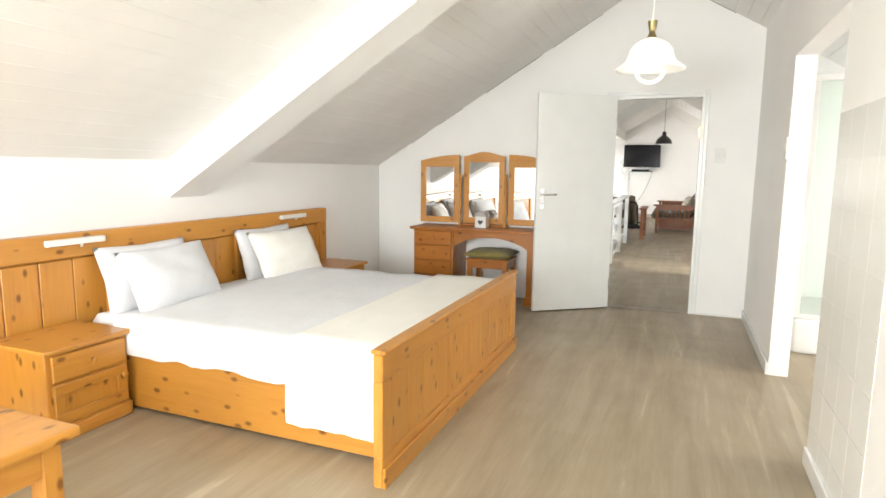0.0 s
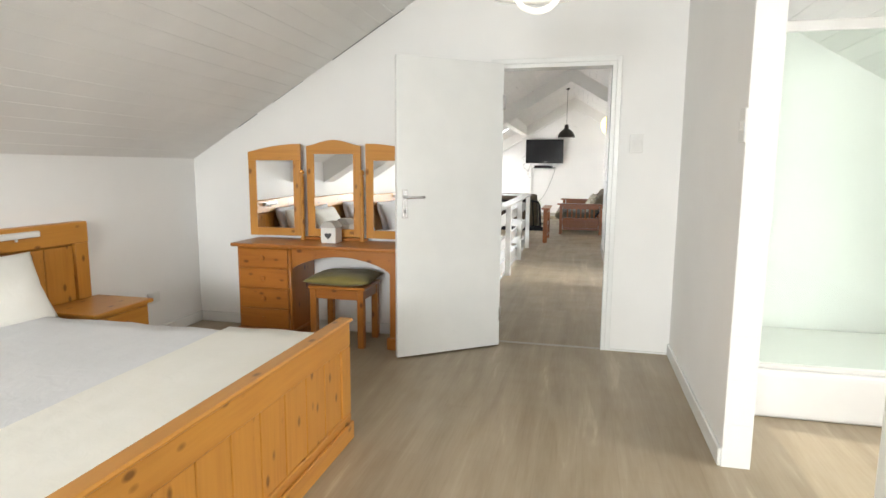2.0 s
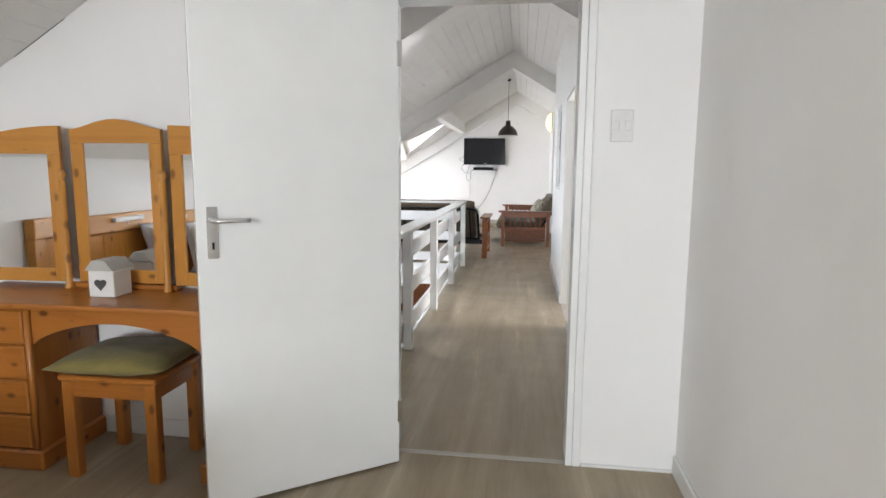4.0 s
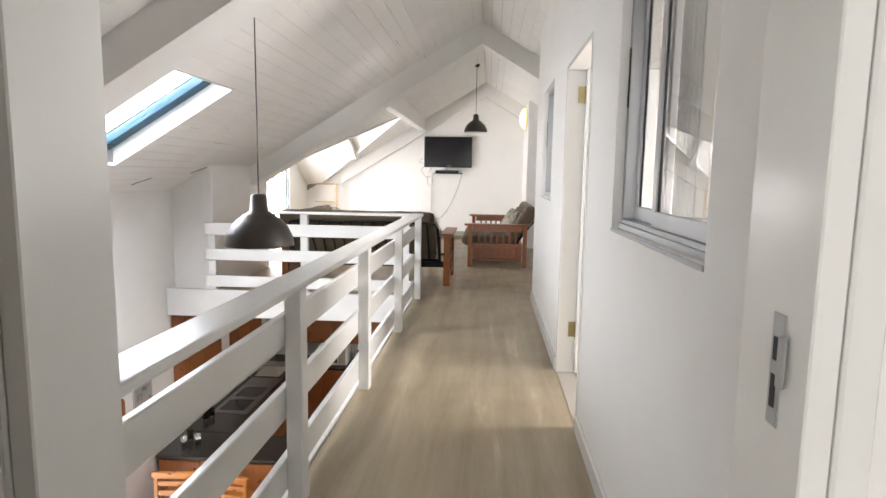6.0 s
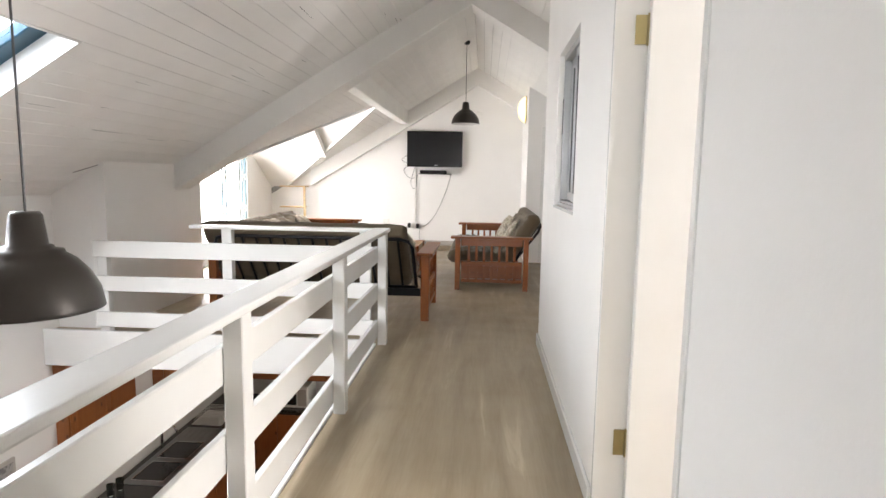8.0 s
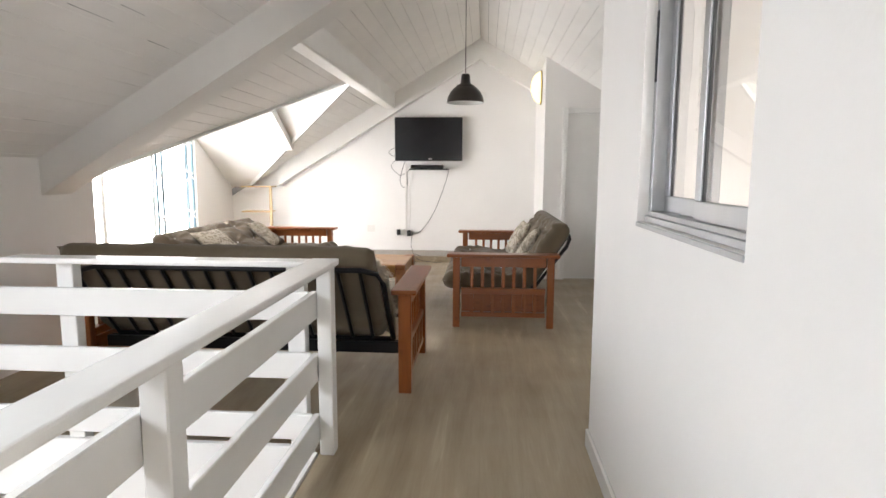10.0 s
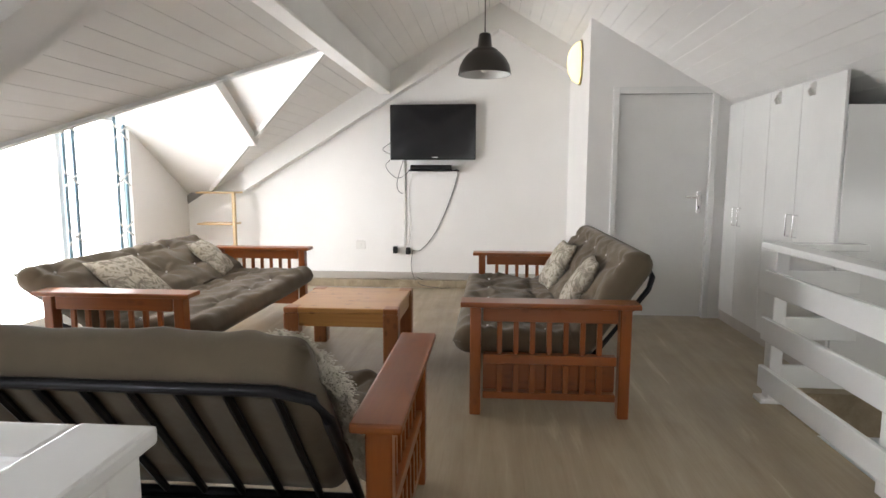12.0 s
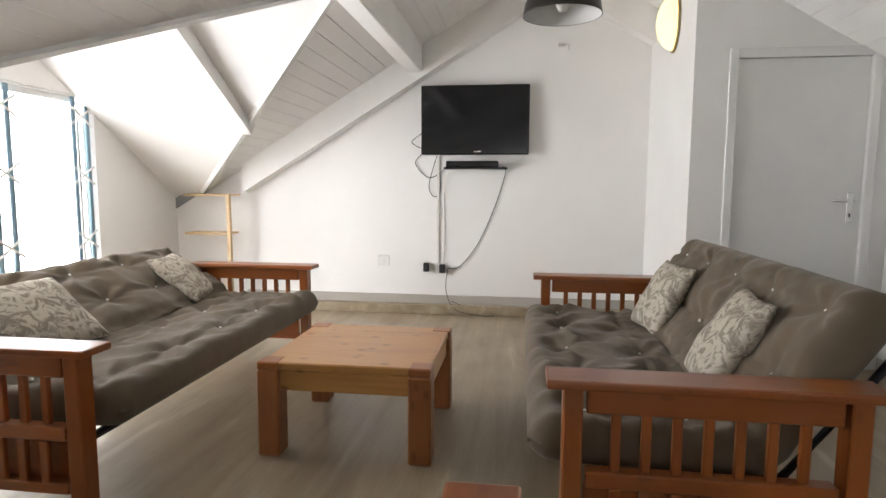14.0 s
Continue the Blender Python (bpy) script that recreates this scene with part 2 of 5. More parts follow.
def mesh(name, bm, mat, smooth=False):
    bmesh.ops.remove_doubles(bm, verts=bm.verts, dist=1e-5)
    bmesh.ops.recalc_face_normals(bm, faces=bm.faces)
    me = bpy.data.meshes.new(name)
    bm.to_mesh(me)
    bm.free()
    me.materials.append(mat)
    for p in me.polygons:
        p.use_smooth = smooth
    return me


def part(name, bm, mat, parent, label="", smooth=False):
    ob = new(name, mesh(name, bm, mat, smooth))
    ob.parent = parent
    return tagged(ob, label)


def thing(name, label, category, group="", at=(0, 0, 0)):
    ob = new(name)
    ob.empty_display_size = 0.1
    ob.location = at
    return tagged(ob, label, category, group)


def solid(name, bm, mat, label="", category="", group="", kind="", smooth=False):
    return tagged(new(name, mesh(name, bm, mat, smooth)), label, category, group, kind)


def B(*a, **k):
    return box(bmesh.new(), *a, **k)


# ---- the plan ----
RIDGE, TOP, SL, SR = 0.45, 3.13, 0.602, 0.60
LEFT, VOIDL, RIGHT = -2.46, -2.92, 3.6
BY0, BY1, HY0, HY1, TVY = -4.6, 4.26, 4.38, 9.90, 15.70
BRX, CRX = 1.35, 1.055
LOW = -2.6


def roof(x):
    return TOP - (SL * (RIDGE - x) if x < RIDGE else SR * (x - RIDGE))


def gable(name, y0, y1, x0, x1, holes=(), z0=0.0, label="", mat=None, kind="structure", up=0.03):
    """A wall across the house whose top follows the roof, with openings (x0, x1, z0, z1)."""
    bm = bmesh.new()
    cuts = sorted({x0, x1, *(c for h in holes for c in h[:2]), *([RIDGE] if x0 < RIDGE < x1 else [])})
    for a, b in zip(cuts, cuts[1:]):
        spans = [(z0, None)]
        for h in holes:
            if h[0] <= a and b <= h[1]:
                spans = [(z0, h[2]), (h[3], None)]
        for lo, hi in spans:
            ha, hb = (roof(a) + up, roof(b) + up) if hi is None else (hi, hi)
            if ha > lo:
                prism(bm, [(a, lo), (b, lo), (b, hb), (a, ha)], "y", y0, y1)
    return solid(name, bm, mat or WHITE, label, "wall", kind=kind)


def long_wall(name, x0, x1, y0, y1, z1, holes=(), z0=0.0, label="", mat=None):
    """A wall along the house with openings (y0, y1, z0, z1)."""
    bm = bmesh.new()
    cuts = sorted({y0, y1, *(c for h in holes for c in h[:2])})
    for a, b in zip(cuts, cuts[1:]):
        spans = [(z0, z1)]
        for h in holes:
            if h[0] <= a and b <= h[1]:
                spans = [(z0, h[2]), (h[3], z1)]
        for lo, hi in spans:
            if hi - lo > 1e-4:
                box(bm, x0, x1, a, b, lo, hi)
    return solid(name, bm, mat or WHITE, label, "wall", kind="structure")


# floors
bm = bmesh.new()
box(bm, LEFT - 0.1, RIGHT, BY0 - 0.1, HY0, -0.26, 0)
box(bm, -0.20, RIGHT, HY0, 9.9, -0.26, 0)
box(bm, -0.20, 2.02, HY1, TVY + 0.1, -0.26, 0)
box(bm, VOIDL, -0.20, 9.748, 11.4, -0.26, 0)
box(bm, -3.3, -0.20, 11.4, TVY + 0.1, -0.26, 0)
box(bm, 2.02, RIGHT, 12.5, TVY + 0.1, -0.26, 0)
solid("floor", bm, FLOOR, "pale oak vinyl plank floor, worn and faintly streaked", "floor", kind="structure")
solid("landing_edge", B(VOIDL, -0.225, 9.71, 9.747, -0.27, 0.03, bev=0.004), GLOSSW, "white painted fascia along the landing edge", "trim", kind="structure")
solid("walkway_edge", B(-0.225, -0.203, HY0, 9.708, -0.27, 0.012, bev=0.003), GLOSSW, "white painted edge board of the walkway", "trim", kind="structure")

bm = bmesh.new()
bmesh.ops.create_grid(bm, x_segments=1, y_segments=1, size=400)
bmesh.ops.translate(bm, vec=(0, 0, LOW - 0.14), verts=bm.verts)
solid("ground", bm, plain("pale_paving", (0.42, 0.39, 0.34), 0.8, var=0.2, scale=0.8), "pale sunlit paving outside the house", "ground", kind="structure")

# bedroom walls
gable("wall_bedroom_end", BY1, HY0, VOIDL - 0.1, RIGHT, [(0.068, 0.905, 0, 2.055)], label="white painted gable wall round the bedroom doorway")
gable("wall_bedroom_back", BY0 - 0.12, BY0, LEFT - 0.1, RIGHT, [(-1.7, 0.9, 0.85, 2.15)], label="white painted gable wall with the bedroom window")
long_wall("wall_bedroom_knee", LEFT - 0.12, LEFT, BY0, BY1, roof(LEFT) + 0.02, label="low white painted wall under the roof slope")
long_wall("wall_bathroom", BRX, BRX + 0.12, BY0, BY1, 2.62, [(1.33, 2.62, 0, 2.07)], label="white painted wall with the wide opening to the bathroom")
long_wall("wall_east", RIGHT, RIGHT + 0.12, BY0, TVY, 1.6, [(1.1, 2.7, 0.8, 1.2), (5.4, 9.2, 0.8, 1.15), (10.5, 11.9, 0.8, 1.18)], z0=LOW, label="low white outer wall")
# void and kitchen walls
long_wall("wall_void", VOIDL - 0.12, VOIDL, HY0, 11.39, roof(VOIDL) + 0.02, [(7.6, 8.5, LOW, -0.75)], z0=LOW, label="tall white painted wall of the double-height kitchen")
solid("wall_kitchen_low", B(VOIDL - 0.12, VOIDL, 11.391, 12.9, LOW, -0.262), WHITE, "white painted kitchen wall below the dormer floor", "wall", kind="structure")
solid("wall_kitchen_back", B(VOIDL, 1.0, 12.9, 13.0, LOW, -0.26), WHITE, "white painted kitchen back wall", "wall", kind="structure")
# the opening in this side wall is made up, to hold the kitchen fill
long_wall("wall_kitchen_side", 1.0, 1.1, HY0, 13.0, -0.26, [(10.2, 11.9, -1.55, -0.5)], z0=LOW, label="white painted kitchen side wall with an added, unseen opening for fill light")
solid("wall_kitchen_front", B(VOIDL, 1.0, 4.27, 4.37, LOW, -0.26), WHITE, "white painted kitchen front wall", "wall", kind="structure")
solid("floor_kitchen", B(VOIDL - 0.12, 3.7, 4.27, 13.0, LOW - 0.1, LOW), TERRA, "red-brown tiled kitchen floor", "floor", kind="structure")
# walkway wall
long_wall("wall_walkway", CRX, CRX + 0.11, HY0, HY1, 2.76, [(5.02, 6.02, 1.11, 2.06), (6.63, 7.56, 0, 2.0), (8.37, 9.19, 1.13, 2.06)], label="white painted wall along the walkway")
gable("wall_walkway_end", HY1 - 0.11, HY1, CRX + 0.11, RIGHT, label="white painted cross wall beside the stairwell")
# living room walls
gable("wall_television", TVY, TVY + 0.12, -3.34, 1.36, label="white painted gable wall behind the television")
long_wall("wall_return", 1.24, 1.36, 14.50, TVY, 2.62, label="white painted return wall beside the door")
gable("wall_living_door", 14.38, 14.50, 1.24, RIGHT, [(1.48, 2.33, 0, 2.03)], label="white painted wall round the far door")
long_wall("wall_living_knee", -2.58, LEFT, HY1, 11.51, roof(LEFT) + 0.02, label="low white painted wall beside the landing rail")
solid("wall_landing_cheek", B(VOIDL, -2.581, HY1, HY1 + 0.1, 0, 1.3), WHITE, "white painted cheek wall beside the landing", "wall", kind="structure")
DX, DR, DZ = -3.22, 13.68, 2.311
SDN, SDF = 0.5375, 0.614
bm = bmesh.new()
for a, b, lo, hi in ((11.2, 11.9, 0, 1.9), (14.62, 15.82, 0, 1.9), (11.9, 14.62, 1.86, 1.9)):
    box(bm, DX - 0.12, DX, a, b, lo, hi)
prism(bm, [(11.2, 1.9), (15.82, 1.9), (14.3, 2.5), (12.8, 2.5)], "x", DX - 0.12, DX)
solid("wall_dormer", bm, WHITE, "white painted dormer end wall round the glazed doors", "wall", kind="structure")
solid("wall_dormer_cheek", B(DX, -2.581, 11.39, 11.51, 0, 1.3), WHITE, "white painted dormer cheek wall", "wall", kind="structure")
solid("wall_stairwell", B(2.0, 3.6, 9.9, 12.5, LOW, LOW + 0.02), TERRA, "stairwell bottom", "floor", kind="structure")


# ceilings of boards that run along the house
def boards(bm, x0, x1, spans, w=0.105, gap=0.0034, t=0.016, wave=0.0007):
    """Boards under one roof slope; spans(x) gives the (y0, y1) stretches at x."""
    n = max(1, round(abs(x1 - x0) / w))
    for i in range(n):
        a, b = x0 + (x1 - x0) * i / n, x0 + (x1 - x0) * (i + 1) / n
        s = gap / 2 * (1 if b > a else -1)
        d = random.uniform(-wave, wave)
        for (p0, p1), (q0, q1) in zip(spans(a + s), spans(b - s)):
            if p1 - p0 < 0.01 and q1 - q0 < 0.01:
                continue
            lo = [bm.verts.new((a + s, p0, roof(a + s) + d)), bm.verts.new((a + s, p1, roof(a + s) + d)), bm.verts.new((b - s, q1, roof(b - s) + d)), bm.verts.new((b - s, q0, roof(b - s) + d))]
            hi = [bm.verts.new(v.co + Vector((0, 0, t))) for v in lo]
            bm.faces.new(lo), bm.faces.new(hi[::-1])
            for k in range(4):
                bm.faces.new((lo[k], hi[k], hi[(k + 1) % 4], lo[(k + 1) % 4]))
    return bm


SKX0, SKX1, SKY0, SKY1 = -2.53, -1.49, 7.08, 8.35


def left_spans(x):
    """Ceiling stretches on the left slope of the hall and living room, round skylight and dormer."""
    out = [(HY0, SKY0), (SKY1, 11.35)] if SKX0 < x < SKX1 else [(HY0, 8.0), (8.0, 11.35)]
    h = DZ - roof(x)
    near, far = (DR - h / SDN, DR + h / SDF) if h > 0 else (DR, DR)
    return out + [(11.35, max(11.35, near)), (min(TVY, far), TVY)]


bm = boards(bmesh.new(), LEFT - 0.01, RIDGE, lambda x: [(BY0, BY1)], gap=0.0024, wave=0.0004)
boards(bm, RIGHT, RIDGE, lambda x: [(BY0, BY1)])
solid("ceiling_bedroom", bm, CEIL, "white painted board ceiling sloping over the bedroom", "ceiling", kind="structure")
bm = bmesh.new()
cuts = [VOIDL, SKX0, SKX1, RIDGE]
for a, b in zip(cuts, cuts[1:]):
    boards(bm, a, b, left_spans)
boards(bm, RIGHT, RIDGE, lambda x: [(HY0, TVY)])
solid("ceiling_hall", bm, CEIL, "white painted board ceiling sloping over hall and lounge", "ceiling", kind="structure")

# closed roof above the boards
bm = bmesh.new()


def slab(bm, x0, x1, y0, y1, lift=0.03, t=0.1):
    prism(bm, [(x0, roof(x0) + lift), (x1, roof(x1) + lift), (x1, roof(x1) + lift + t), (x0, roof(x0) + lift + t)], "y", y0, y1)


slab(bm, VOIDL - 0.3, RIDGE, BY0 - 0.2, SKY0)
slab(bm, VOIDL - 0.3, SKX0, SKY0, SKY1)
slab(bm, SKX1, RIDGE, SKY0, SKY1)
slab(bm, VOIDL - 0.3, RIDGE, SKY1, 11.3)
slab(bm, -0.9, RIDGE, 11.3, TVY + 0.2)
slab(bm, VOIDL - 0.3, -0.9, 11.3, 11.52)
slab(bm, RIDGE, RIGHT + 0.2, BY0 - 0.2, TVY + 0.2)
prism(bm, [(-1.0, roof(-1.0) + 0.03), (-1.0, roof(-1.0) + 0.13), (-3.4, roof(-3.4) + 0.13), (-3.4, roof(-3.4) + 0.03)], "y", TVY - 0.02, TVY + 0.2)
solid("roof", bm, plain("grey_roof_sheet", (0.25, 0.25, 0.25), 0.6), "grey roof over the house", "roof", kind="structure")

# dormer ceiling: two planes that meet in a level ridge
bm = bmesh.new()
for sgn, sd in ((1, SDF), (-1, SDN)):
    ye = (DZ - roof(DX - 0.1)) / sd
    pts = [(DR, DZ), (DR + sgn * ye, DZ - sd * ye), (DR + sgn * ye, DZ - sd * ye + 0.05), (DR, DZ + 0.05)]
    a = [bm.verts.new((RIDGE - (TOP - DZ) / SL + 0.02, *pts[0])), bm.verts.new((RIDGE - (TOP - pts[1][1]) / SL + 0.02, *pts[1])), bm.verts.new((DX - 0.1, *pts[1])), bm.verts.new((DX - 0.1, *pts[0]))]
    b = [bm.verts.new(v.co + Vector((0, 0, 0.06))) for v in a]
    bm.faces.new(a), bm.faces.new(b[::-1])
    for k in range(4):
        bm.faces.new((a[k], b[k], b[(k + 1) % 4], a[(k + 1) % 4]))
solid("ceiling_dormer", bm, CEIL, "white painted dormer ceiling in two slopes", "ceiling", kind="structure")


# boxed roof beams
def truss(name, y0, y1, x0, x1, d=0.25, label="white boxed roof beam up to the ridge"):
    bm = bmesh.new()
    for a, b in ((x0, RIDGE), (RIDGE, x1)):
        prism(bm, [(a, roof(a) - d), (b, roof(b) - d), (b, roof(b) + 0.01), (a, roof(a) + 0.01)], "y", y0, y1)
    return solid(name, bm, CEIL, label, "beam", kind="structure")


truss("beam_bedroom", 1.27, 1.59, LEFT, BRX)
truss("beam_hall", 10.98, 11.27, LEFT, 2.2)
truss("beam_walkway", 6.68, 6.98, VOIDL, CRX)
truss("beam_television", 15.54, 15.699, -2.45, 1.24, d=0.27)
for nm, z0, z1, off in (("valley_far", 0, 0, 1), ("valley_near", 0, 0, -1)):
    bm = bmesh.new()
    xa, xb = RIDGE - (TOP - DZ) / SL, LEFT
    yb = DR + off * (DZ - roof(-2.9)) / (SDF if off > 0 else SDN)
    p, q = Vector((xa, DR, DZ)), Vector((-2.9, yb, roof(-2.9)))
    d = (q - p).normalized()
    up = Vector((-SL, 0, 1)).normalized()
    s = d.cross(up) * 0.02
    vs = [bm.verts.new(c + o) for c in (p, q) for o in (s + up * 0.05, -s + up * 0.05, -s - up * 0.025, s - up * 0.025)]
    bm.faces.new(vs[:4]), bm.faces.new(vs[4:])
    for k in range(4):
        bm.faces.new((vs[k], vs[(k + 1) % 4], vs[4 + (k + 1) % 4], vs[4 + k]))
    solid("trim_" + nm, bm, GLOSSW, "white trim along the dormer valley", "trim", kind="structure")
bm = B(-0.88, -0.74, 11.272, 15.538, 2.185, roof(-0.74) + 0.02, bev=0.01)
solid("beam_purlin", bm, CEIL, "white boxed purlin past the dormer tip", "beam", kind="structure")
bm = bmesh.new()
xr = -2.03
hh = DZ - roof(xr)
prism(bm, [(DR, DZ - 0.14), (DR + hh / SDF - 0.06, DZ - hh - 0.06), (DR + hh / SDF + 0.02, DZ - hh + 0.02), (DR, DZ + 0.02)], "x", xr - 0.075, xr + 0.075)
solid("beam_dormer", bm, CEIL, "white rafter inside the dormer", "beam", kind="structure")


# ---- bedroom ----
BEFORE = set(scene.objects)
SHIFT = -0.33


def panelled(parent, name, x0, x1, y0, y1, z0, z1, face, n, rail=0.11, stile=0.09, mats=None, bottom=None):
    """A frame-and-panel board in the plane x = const; face is the side (+1 or -1) on which the panels lie back."""
    bottom = rail if bottom is None else bottom
    py, pz = mats or (PY, PZ)
    part("top_rail", B(x0, x1, y0, y1, z1 - rail, z1, bev=0.006), py, parent)
    part("bottom_rail", B(x0, x1, y0, y1, z0, z0 + bottom, bev=0.005), py, parent)
    part("stile", B(x0, x1, y0, y0 + stile, z0 + bottom, z1 - rail, bev=0.004), pz, parent)
    part("stile", B(x0, x1, y1 - stile, y1, z0 + bottom, z1 - rail, bev=0.004), pz, parent)
    w = (y1 - y0 - 2 * stile) / n
    d0, d1 = x0 + 0.008, x1 - 0.008
    for i in range(n):
        a = y0 + stile + i * w
        part("panel", B(d0, d1, a + 0.002, a + w - 0.002, z0 + bottom, z1 - rail, bev=0.003), pz, parent)


bed = thing("bed", "wide honey-pine bed with white linen and a cream throw, made up", "bed")
BYA, BYB = 0.68, 2.82
MYA, MYB = 0.85, 2.74
# headboard with three rail-and-panel bays
hb0, hb1 = 0.0, 3.38
part("headboard_cap", B(LEFT + 0.01, -2.38, hb0, hb1, 0.83, 0.965, bev=0.006), PY, bed)
part("headboard_back", B(LEFT + 0.01, -2.425, hb0, hb1, 0.1, 0.83), PY, bed)
for a, b in ((hb0, 0.10), (1.05, 1.15), (2.15, 2.25), (hb1 - 0.1, hb1)):
    part("headboard_stile", B(-2.425, -2.385, a, b, 0.1, 0.83, bev=0.004), PZ, bed)
for a, b in ((0.10, 1.05), (1.15, 2.15), (2.25, hb1 - 0.1)):
    n = 5
    for i in range(n):
        c, d = a + (b - a) * i / n, a + (b - a) * (i + 1) / n
        part("headboard_panel", B(-2.425, -2.405, c + 0.002, d - 0.002, 0.1, 0.82, bev=0.004), PZ, bed)
panelled(bed, "footboard", -0.405, -0.36, BYA, BYB, 0.0, 0.585, 1, 11, rail=0.12, stile=0.10, bottom=0.13)
part("footboard_cap", B(-0.415, -0.345, BYA - 0.006, BYB + 0.006, 0.5855, 0.603, bev=0.006), PY, bed)
part("footboard_plinth", B(-0.36, -0.345, BYA, BYB, 0.0, 0.09, bev=0.004), PY, bed)
for y in (0.87, 2.68):
    part("side_board", B(-2.38, -0.405, y, y + 0.04, 0.02, 0.33, bev=0.005), PX, bed)


def soft_block(x0, x1, y0, y1, z0, z1, r=0.06, nx=24, ny=24, bump_h=0.012, freq=3.0, seed=0, sag=0.0):
    """A cushion-like block: rounded edges and an uneven skin."""
    bm = bmesh.new()
    bmesh.ops.create_grid(bm, x_segments=nx, y_segments=ny, size=1.0)
    cx, cy, hx, hy = (x0 + x1) / 2, (y0 + y1) / 2, (x1 - x0) / 2, (y1 - y0) / 2
    top = list(bm.verts)
    zm = (z0 + z1) / 2
    low = {}
    for v in top:
        u, w = v.co.x, v.co.y
        ex, ey = max(0, abs(u) * hx - (hx - r)) / r, max(0, abs(w) * hy - (hy - r)) / r
        e = min(1, math.hypot(ex, ey))
        hgt = (z1 - zm) * math.sqrt(max(0.0, 1 - e * e))
        nz = noise.noise(Vector((u * freq * hx + seed, w * freq * hy, seed * 1.7)))
        v.co = Vector((cx + u * hx, cy + w * hy, zm + hgt + nz * bump_h * (1 - e) - sag * (1 - u * u) * (1 - w * w)))
        low[v] = hgt
    geo = bmesh.ops.duplicate(bm, geom=bm.verts[:] + bm.edges[:] + bm.faces[:])
    for v in [g for g in geo["geom"] if isinstance(g, bmesh.types.BMVert)]:
        v.co.z = 2 * zm - v.co.z
    bmesh.ops.reverse_faces(bm, faces=[g for g in geo["geom"] if isinstance(g, bmesh.types.BMFace)])
    bmesh.ops.remove_doubles(bm, verts=bm.verts, dist=1e-4)
    return bm


part("mattress", soft_block(-2.38, -0.42, MYA + 0.01, MYB - 0.01, 0.24, 0.50, 0.05, 30, 30, 0.004, seed=2), LINEN, bed, "white fitted sheet", smooth=True)


def drape(x0, x1, ya, yb, ztop, drops, nx=40, ny=60, t=0.012, wav=0.012, seed=0):
    """A sheet over the bed that hangs down at both sides by drops (near, far)."""
    bm = bmesh.new()
    prof = [(ya - 0.012, ztop - drops[0])] + [(ya - 0.012, ztop - drops[0] * (1 - i / 6)) for i in range(1, 6)] + [(ya + 0.02, ztop)]
    m = 18
    prof += [(ya + 0.02 + (yb - ya - 0.04) * i / m, ztop) for i in range(1, m)]
    prof += [(yb - 0.02, ztop)] + [(yb + 0.012, ztop - drops[1] * i / 6) for i in range(1, 7)]
    rows = []
    for i in range(nx + 1):
        x = x0 + (x1 - x0) * i / nx
        row = []
        for j, (y, z) in enumerate(prof):
            side = z < ztop - 0.01
            wv = noise.noise(Vector((x * 5 + seed, y * 3, z * 4)))
            w2 = noise.noise(Vector((x * 14 + seed, y * 2, 3.0)))
            hem = (wv * 0.045 + w2 * 0.02 if j in (0, len(prof) - 1) else 0)
            row.append(bm.verts.new((x + (wv * 0.01 if i in (0, nx) else 0), y + ((wv * 1.1 + w2 * 0.5) * wav * (-1 if y < 1.5 else 1) if side else 0), z + hem + (0 if side else wv * 0.008 + w2 * 0.003))))
        rows.append(row)
    for a, b in zip(rows, rows[1:]):
        for j in range(len(prof) - 1):
            bm.faces.new((a[j], a[j + 1], b[j + 1], b[j]))
    geo = bmesh.ops.solidify(bm, geom=bm.faces[:], thickness=t)
    return bm


cover = solid("duvet_cover", drape(-2.08, -0.45, MYA, MYB, 0.525, (0.205, 0.2), seed=1, wav=0.022), LINEN, "white cotton bed cover spread over the mattress", "bed cover", smooth=True)
throw = solid("throw", drape(-0.95, -0.43, MYA - 0.015, MYB + 0.015, 0.543, (0.42, 0.3), nx=24, seed=5, wav=0.03), THROW, "cream woven throw laid across the foot of the bed", "throw", smooth=True)


def pillow(w=0.62, h=0.42, t=0.17, seed=0, n=18):
    bm = bmesh.new()
    bmesh.ops.create_grid(bm, x_segments=n, y_segments=n, size=1.0)
    for v in bm.verts:
        u, q = v.co.x, v.co.y
        e = (1 - abs(u) ** 2.6) * (1 - abs(q) ** 2.6)
        pin = 1 - 0.07 * (1 - abs(u)) * abs(q) ** 2 - 0.07 * (1 - abs(q)) * abs(u) ** 2
        nz = noise.noise(Vector((u * 2 + seed, q * 2, seed)))
        v.co = Vector((u * w / 2 * pin, q * h / 2 * pin, t / 2 * max(0, e) ** 0.5 * (1 + 0.25 * nz)))
    geo = bmesh.ops.duplicate(bm, geom=bm.verts[:] + bm.edges[:] + bm.faces[:])
    for g in geo["geom"]:
        if isinstance(g, bmesh.types.BMVert):
            g.co.z *= -1
    bmesh.ops.reverse_faces(bm, faces=[g for g in geo["geom"] if isinstance(g, bmesh.types.BMFace)])
    bmesh.ops.remove_doubles(bm, verts=bm.verts, dist=1e-4)
    return bm


def place_pillow(name, m, w, h, t, mat, label, cat, seed, group=""):
    ob = solid(name, pillow(w, h, t, seed), mat, label, cat, group, smooth=True)
    ob.matrix_world = m
    return ob


